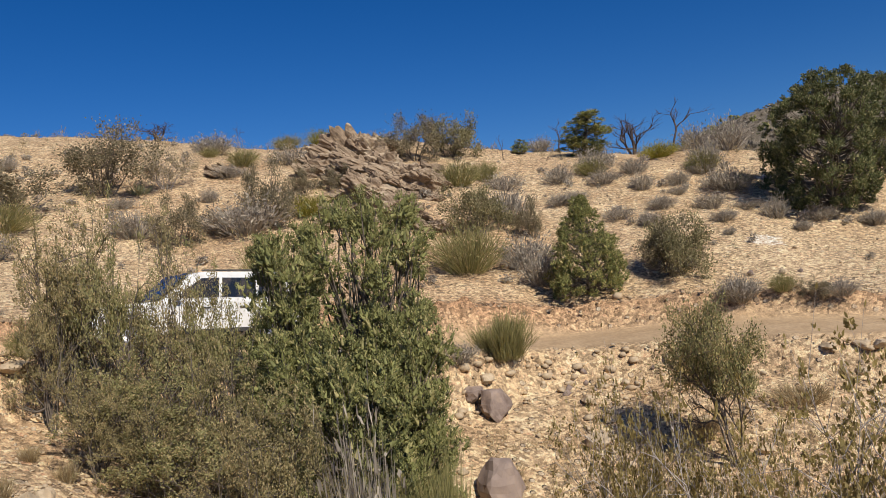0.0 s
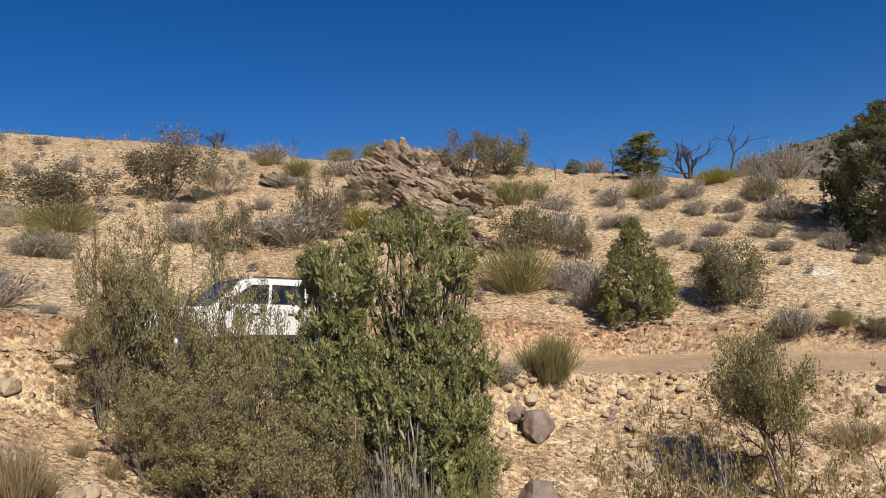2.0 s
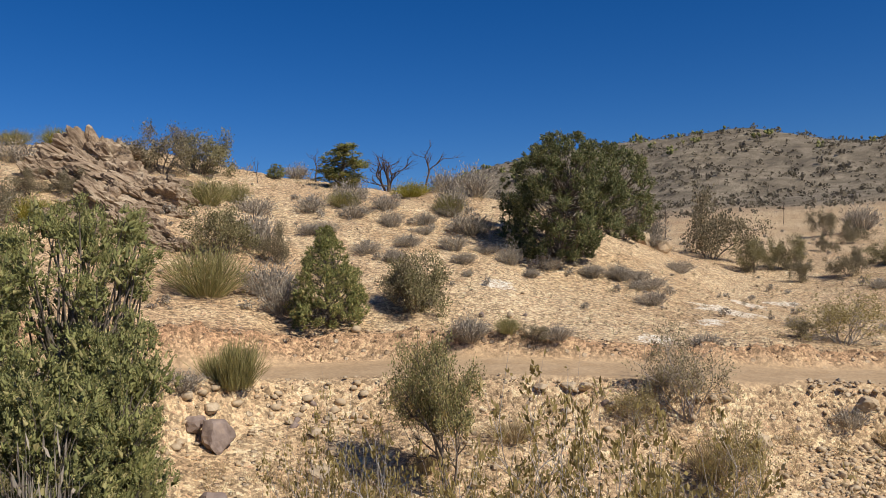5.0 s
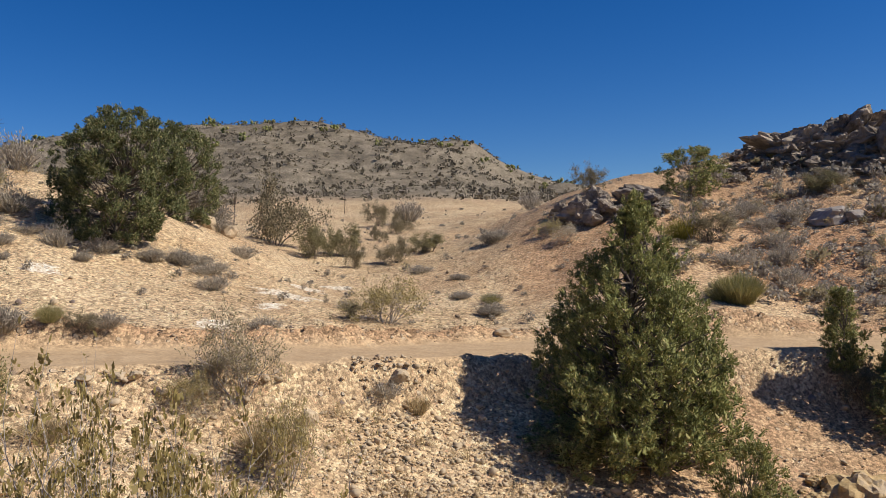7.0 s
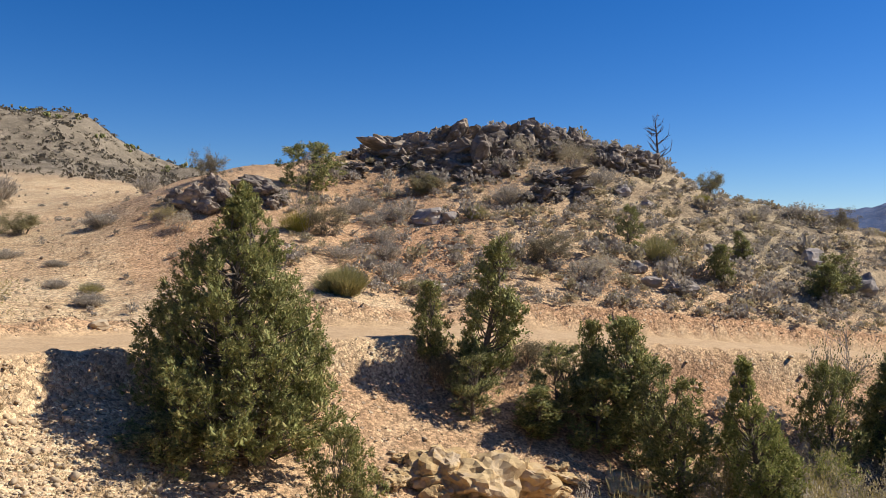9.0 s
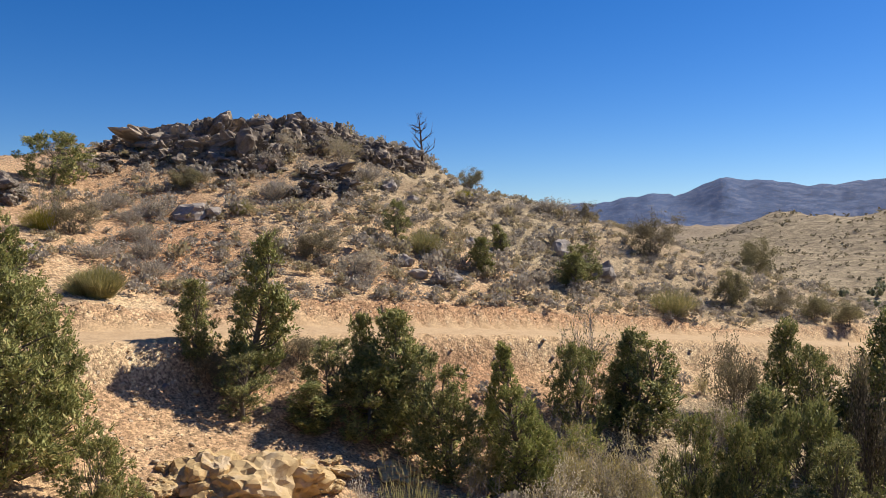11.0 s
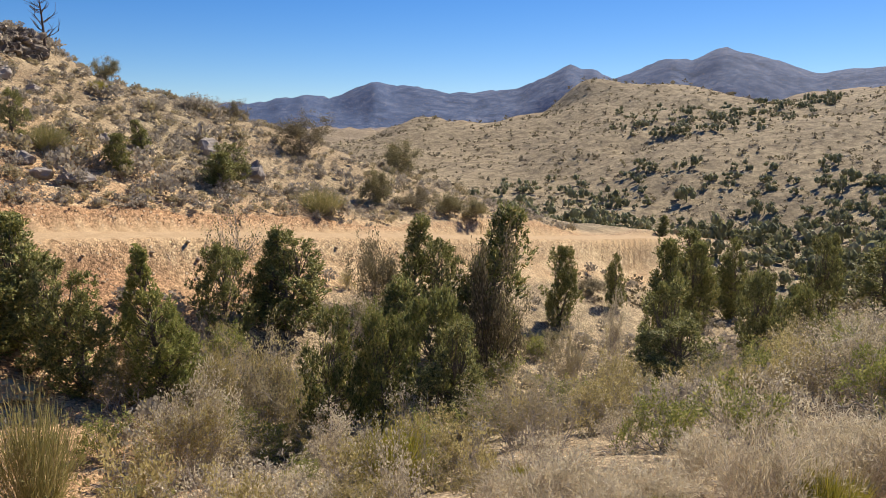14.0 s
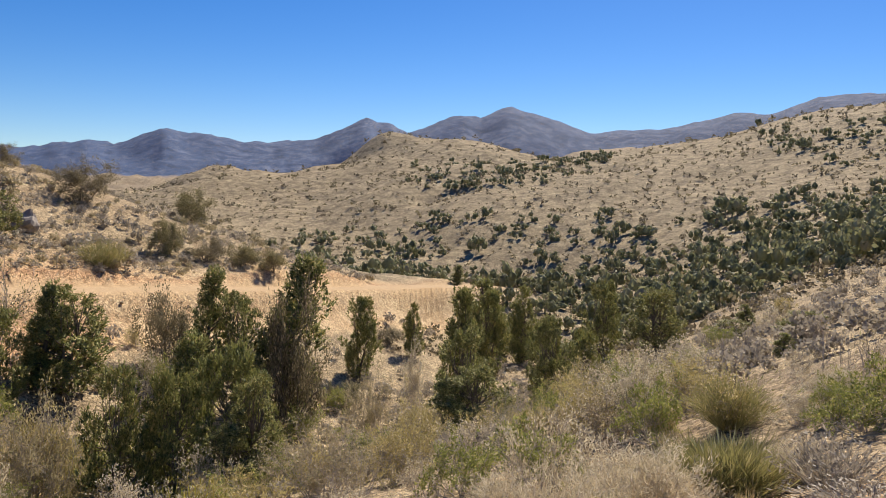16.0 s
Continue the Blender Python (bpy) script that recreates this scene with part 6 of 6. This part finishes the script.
grow = np.random.default_rng(9)
BUSHES = [mini_bush(grow, 110, 1.0, 0.13, 0.75, 0.5, 0.6) for _ in range(6)]
LOW_BUSHES = [mini_bush(grow, 38, 1.0, 0.22, 0.75, 0.5, 0.75) for _ in range(6)]
SMALL_BUSHES = [mini_bush(grow, 44, 0.9, 0.032, 0.9, 0.4) for _ in range(5)]
DOTS = [mini_bush(grow, 14, 1.0, 0.30, 0.6, 0.5) for _ in range(5)]
TREES = [mini_tree(grow, 84) for _ in range(5)]

# the knoll, thick with sage and dry brush
x, y, r = sector(grow, 2700, 62, 122, 41, 95)
d, _ = road_at(x, y)
keep = (d > 3.2) & (grow.uniform(0, 1, len(x)) < np.clip(0.35 + 0.03 * (np.degrees(np.arctan2(x - EYE_X, y - EYE_Y)) - 63), 0.3, 1)) 
x, y = x[keep], y[keep]
half = len(x) // 2
heap("knoll_sage", "low grey sagebrush over the knoll", "shrubs", BUSHES, x[:half], y[:half], np.clip(np.exp(grow.normal(-0.15, 0.4, half)), 0.35, 2.2), SAGE_LEAF, grow, 0, -0.04)
heap("knoll_brush", "dry straw and olive brush over the knoll", "shrubs", BUSHES, x[half:], y[half:], np.clip(np.exp(grow.normal(-0.4, 0.45, len(x) - half)), 0.3, 2.0), TAN_LEAF, grow, 0, -0.04)
x, y, r = sector(grow, 3600, 66, 122, 43, 100)
d, _ = road_at(x, y)
keep = (d > 3.0) & (relief(x, y, 4.5, 44) > -0.35)
x, y = x[keep], y[keep]
heap("knoll_twigs", "small grey-brown twiggy plants all over the knoll", "shrubs", LOW_BUSHES, x, y, grow.uniform(0.3, 0.8, len(x)), SAGE_LEAF, grow, 0, -0.04)
# sparse low shrubs on the hillside and in the bowl
x, y, r = sector(grow, 900, -44, 60, 28, 120)
d, _ = road_at(x, y)
keep = (d > 4) & ((r > 38) | (grow.uniform(0, 1, len(x)) < 0.3))
x, y, r = x[keep], y[keep], r[keep]
heap("hillside_sage", "small grey shrubs dotted over the hillside", "shrubs", BUSHES, x, y, grow.uniform(0.2, 0.75, len(x)), SAGE_LEAF, grow, 0, -0.04)
x, y, r = sector(grow, 300, -44, 28, 48, 66)
heap("hillside_grass", "dry grass and low brush along the hill crest", "shrubs", SMALL_BUSHES, x, y, grow.uniform(0.4, 1.0, len(x)), GRASS, grow, 0, -0.03)
x, y, r = sector(grow, 800, 12, 64, 27, 75)
d, _ = road_at(x, y)
x, y = x[d > 3.5], y[d > 3.5]
heap("bowl_grass", "small dry tufts dotted over the bowl", "grass", SMALL_BUSHES, x, y, grow.uniform(0.15, 0.4, len(x)), DARK_BRUSH, grow, 0, -0.03)
# dry grass on the bank and on the near slope
x, y, r = sector(grow, 1700, 0, 60, 12, 24)
d, _ = road_at(x, y)
keep = (d < -2.8) & (relief(x, y, 3.1, 33) > -0.05)
x, y = x[keep], y[keep]
heap("bank_grass", "thin dry grass on the stony bank", "grass", SMALL_BUSHES, x, y, grow.uniform(0.25, 0.55, len(x)), GRASS, grow, 0, -0.03)
x, y, r = sector(grow, 160, -44, -8, 7, 18)
heap("near_grass", "thin dry grass on the near slope", "grass", SMALL_BUSHES, x, y, grow.uniform(0.15, 0.4, len(x)), GRASS, grow, 0, -0.03)
# the gully floor: dry brush between the trees
x, y, r = sector(grow, 1300, 92, 168, 11, 100)
d, _ = road_at(x, y)
keep = (d < -5) & ((r > 13) | (np.degrees(np.arctan2(x, y)) < 138))
x, y, r = x[keep], y[keep], r[keep]
far_half = r > 23
near_by = np.flatnonzero(~far_half)[:50]
gully_sizes = [(1.3, 1.7), (1.5, 1.6), (1.2, 1.5), (1.4, 1.8)]
gully_kinds = [leafy("gully_shrub", ("bare grey twiggy shrub in the gully", "twiggy shrub with yellowing leaves in the gully", "tan dry twiggy shrub in the gully", "dusty olive twiggy shrub in the gully")[k], "shrub", h, w, 9, 3, 3,
                     (TAN_LEAF, GULLY_LEAF, STRAW, FEATHER_LEAF)[k], TWIG, (0.3, 5.0, 3.0, 6.0)[k], (0.05, 0.065, 0.055, 0.065)[k], 300 + k, 0.6, 0.85, 0.04, 0.5, 0.28, 0.012) for k, (h, w) in enumerate(gully_sizes)]
set_out(gully_kinds, gully_sizes, [(x[i], y[i], s, s * grow.uniform(1.0, 1.5)) for i, s in zip(near_by, grow.uniform(0.6, 1.5, len(near_by)))] + TRAIL_SHRUBS, "twiggy shrubs in the gully", 17)
fill = np.random.default_rng(19)
fx, fy, fr = (np.concatenate(v) for v in zip(sector(fill, 45, 90, 106, 26, 37), sector(fill, 85, 104, 150, 24, 50)))
fd, _ = road_at(fx, fy)
wide = fill.uniform(1.0, 2.4, len(fx)) * np.where(fr < 24, 0.5, 1.0)
set_out([copy_thing(k, Matrix()) for k in gully_kinds], gully_sizes, [(a, b, w * fill.uniform(0.6, 0.95), w) for a, b, w, e in zip(fx, fy, wide, fd) if e < -4.5], "dry shrubs between the gully trees", 21)
heap("gully_sage", "grey-green sage on the gully floor", "shrubs", BUSHES, x[far_half], y[far_half], grow.uniform(0.5, 1.4, far_half.sum()), SAGE_LEAF, grow, 0, -0.04)
# the far valley side: dotted brush, then belts of juniper
x, y, r = sector(grow, 10500, 97, 170, 70, 430)
d, _ = road_at(x, y)
keep = (d < -5) | (r > 125)
x, y, r = x[keep], y[keep], r[keep]
size = np.clip(np.exp(grow.normal(-0.1, 0.4, len(x))), 0.4, 2.4) * (0.6 + r / 320)
half = len(x) // 2
heap("valley_brush", "dark dry brush dotted over the far valley side", "shrubs", DOTS, x[:half], y[:half], size[:half], VALLEY_BRUSH, grow, 0, -0.05)
heap("valley_sage", "grey sage dotted over the far valley side", "shrubs", DOTS, x[half:], y[half:], size[half:], DARK_BRUSH, grow, 0, -0.05)
x, y, r = sector(grow, 4200, 110, 172, 88, 420)
bearing = np.degrees(np.arctan2(x - EYE_X, y - EYE_Y))
rise = np.degrees(np.arctan2(ground(x, y) - EYE_Z, r))
belt_top = -1.5 + 0.10 * (bearing - 128) + 0.5 * relief(x, y, 30, 41)
low_belt = (1 - step(belt_top - 0.5, belt_top + 0.2, rise)) * step(111, 120, bearing) * (0.55 + 0.5 * relief(x, y, 16, 42))
high_belt = np.exp(-((rise - 0.9 - 0.125 * (bearing - 125)) / 0.65) ** 2) * step(123.5, 126, bearing) * (1 - step(137, 139.5, bearing)) * 1.2
far_belt = np.exp(-((rise - 4.0) / 0.9) ** 2) * step(146, 149, bearing) * 0.7
d, _ = road_at(x, y)
keep = (grow.uniform(0, 1, len(x)) < np.maximum(np.maximum(low_belt * 0.8, high_belt), far_belt)) & ((d < -5) | (r > 125))
x, y, r = x[keep], y[keep], r[keep]
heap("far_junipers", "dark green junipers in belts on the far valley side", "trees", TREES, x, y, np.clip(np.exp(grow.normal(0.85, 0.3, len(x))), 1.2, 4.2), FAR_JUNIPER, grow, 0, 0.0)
# the grey hill beyond the bowl
x, y, r = sector(grow, 6500, 10, 64, 150, 420)
keep = grow.uniform(0, 1, len(x)) < step(150, 300, r) * 0.9 + 0.25
x, y, r = x[keep], y[keep], r[keep]
heap("grey_hill_brush", "small dark shrubs dotted over the grey hill", "shrubs", DOTS, x, y, np.clip(np.exp(grow.normal(0.35, 0.5, len(x))), 0.5, 4.0), VALLEY_BRUSH, grow, 0, -0.05)
x, y, r = sector(grow, 130, 14, 56, 270, 390)
heap("grey_hill_trees", "dark junipers near the top of the grey hill", "trees", TREES, x, y, grow.uniform(1.6, 3.4, len(x)), JUNIPER_LEAF, grow, 0, 0.0)
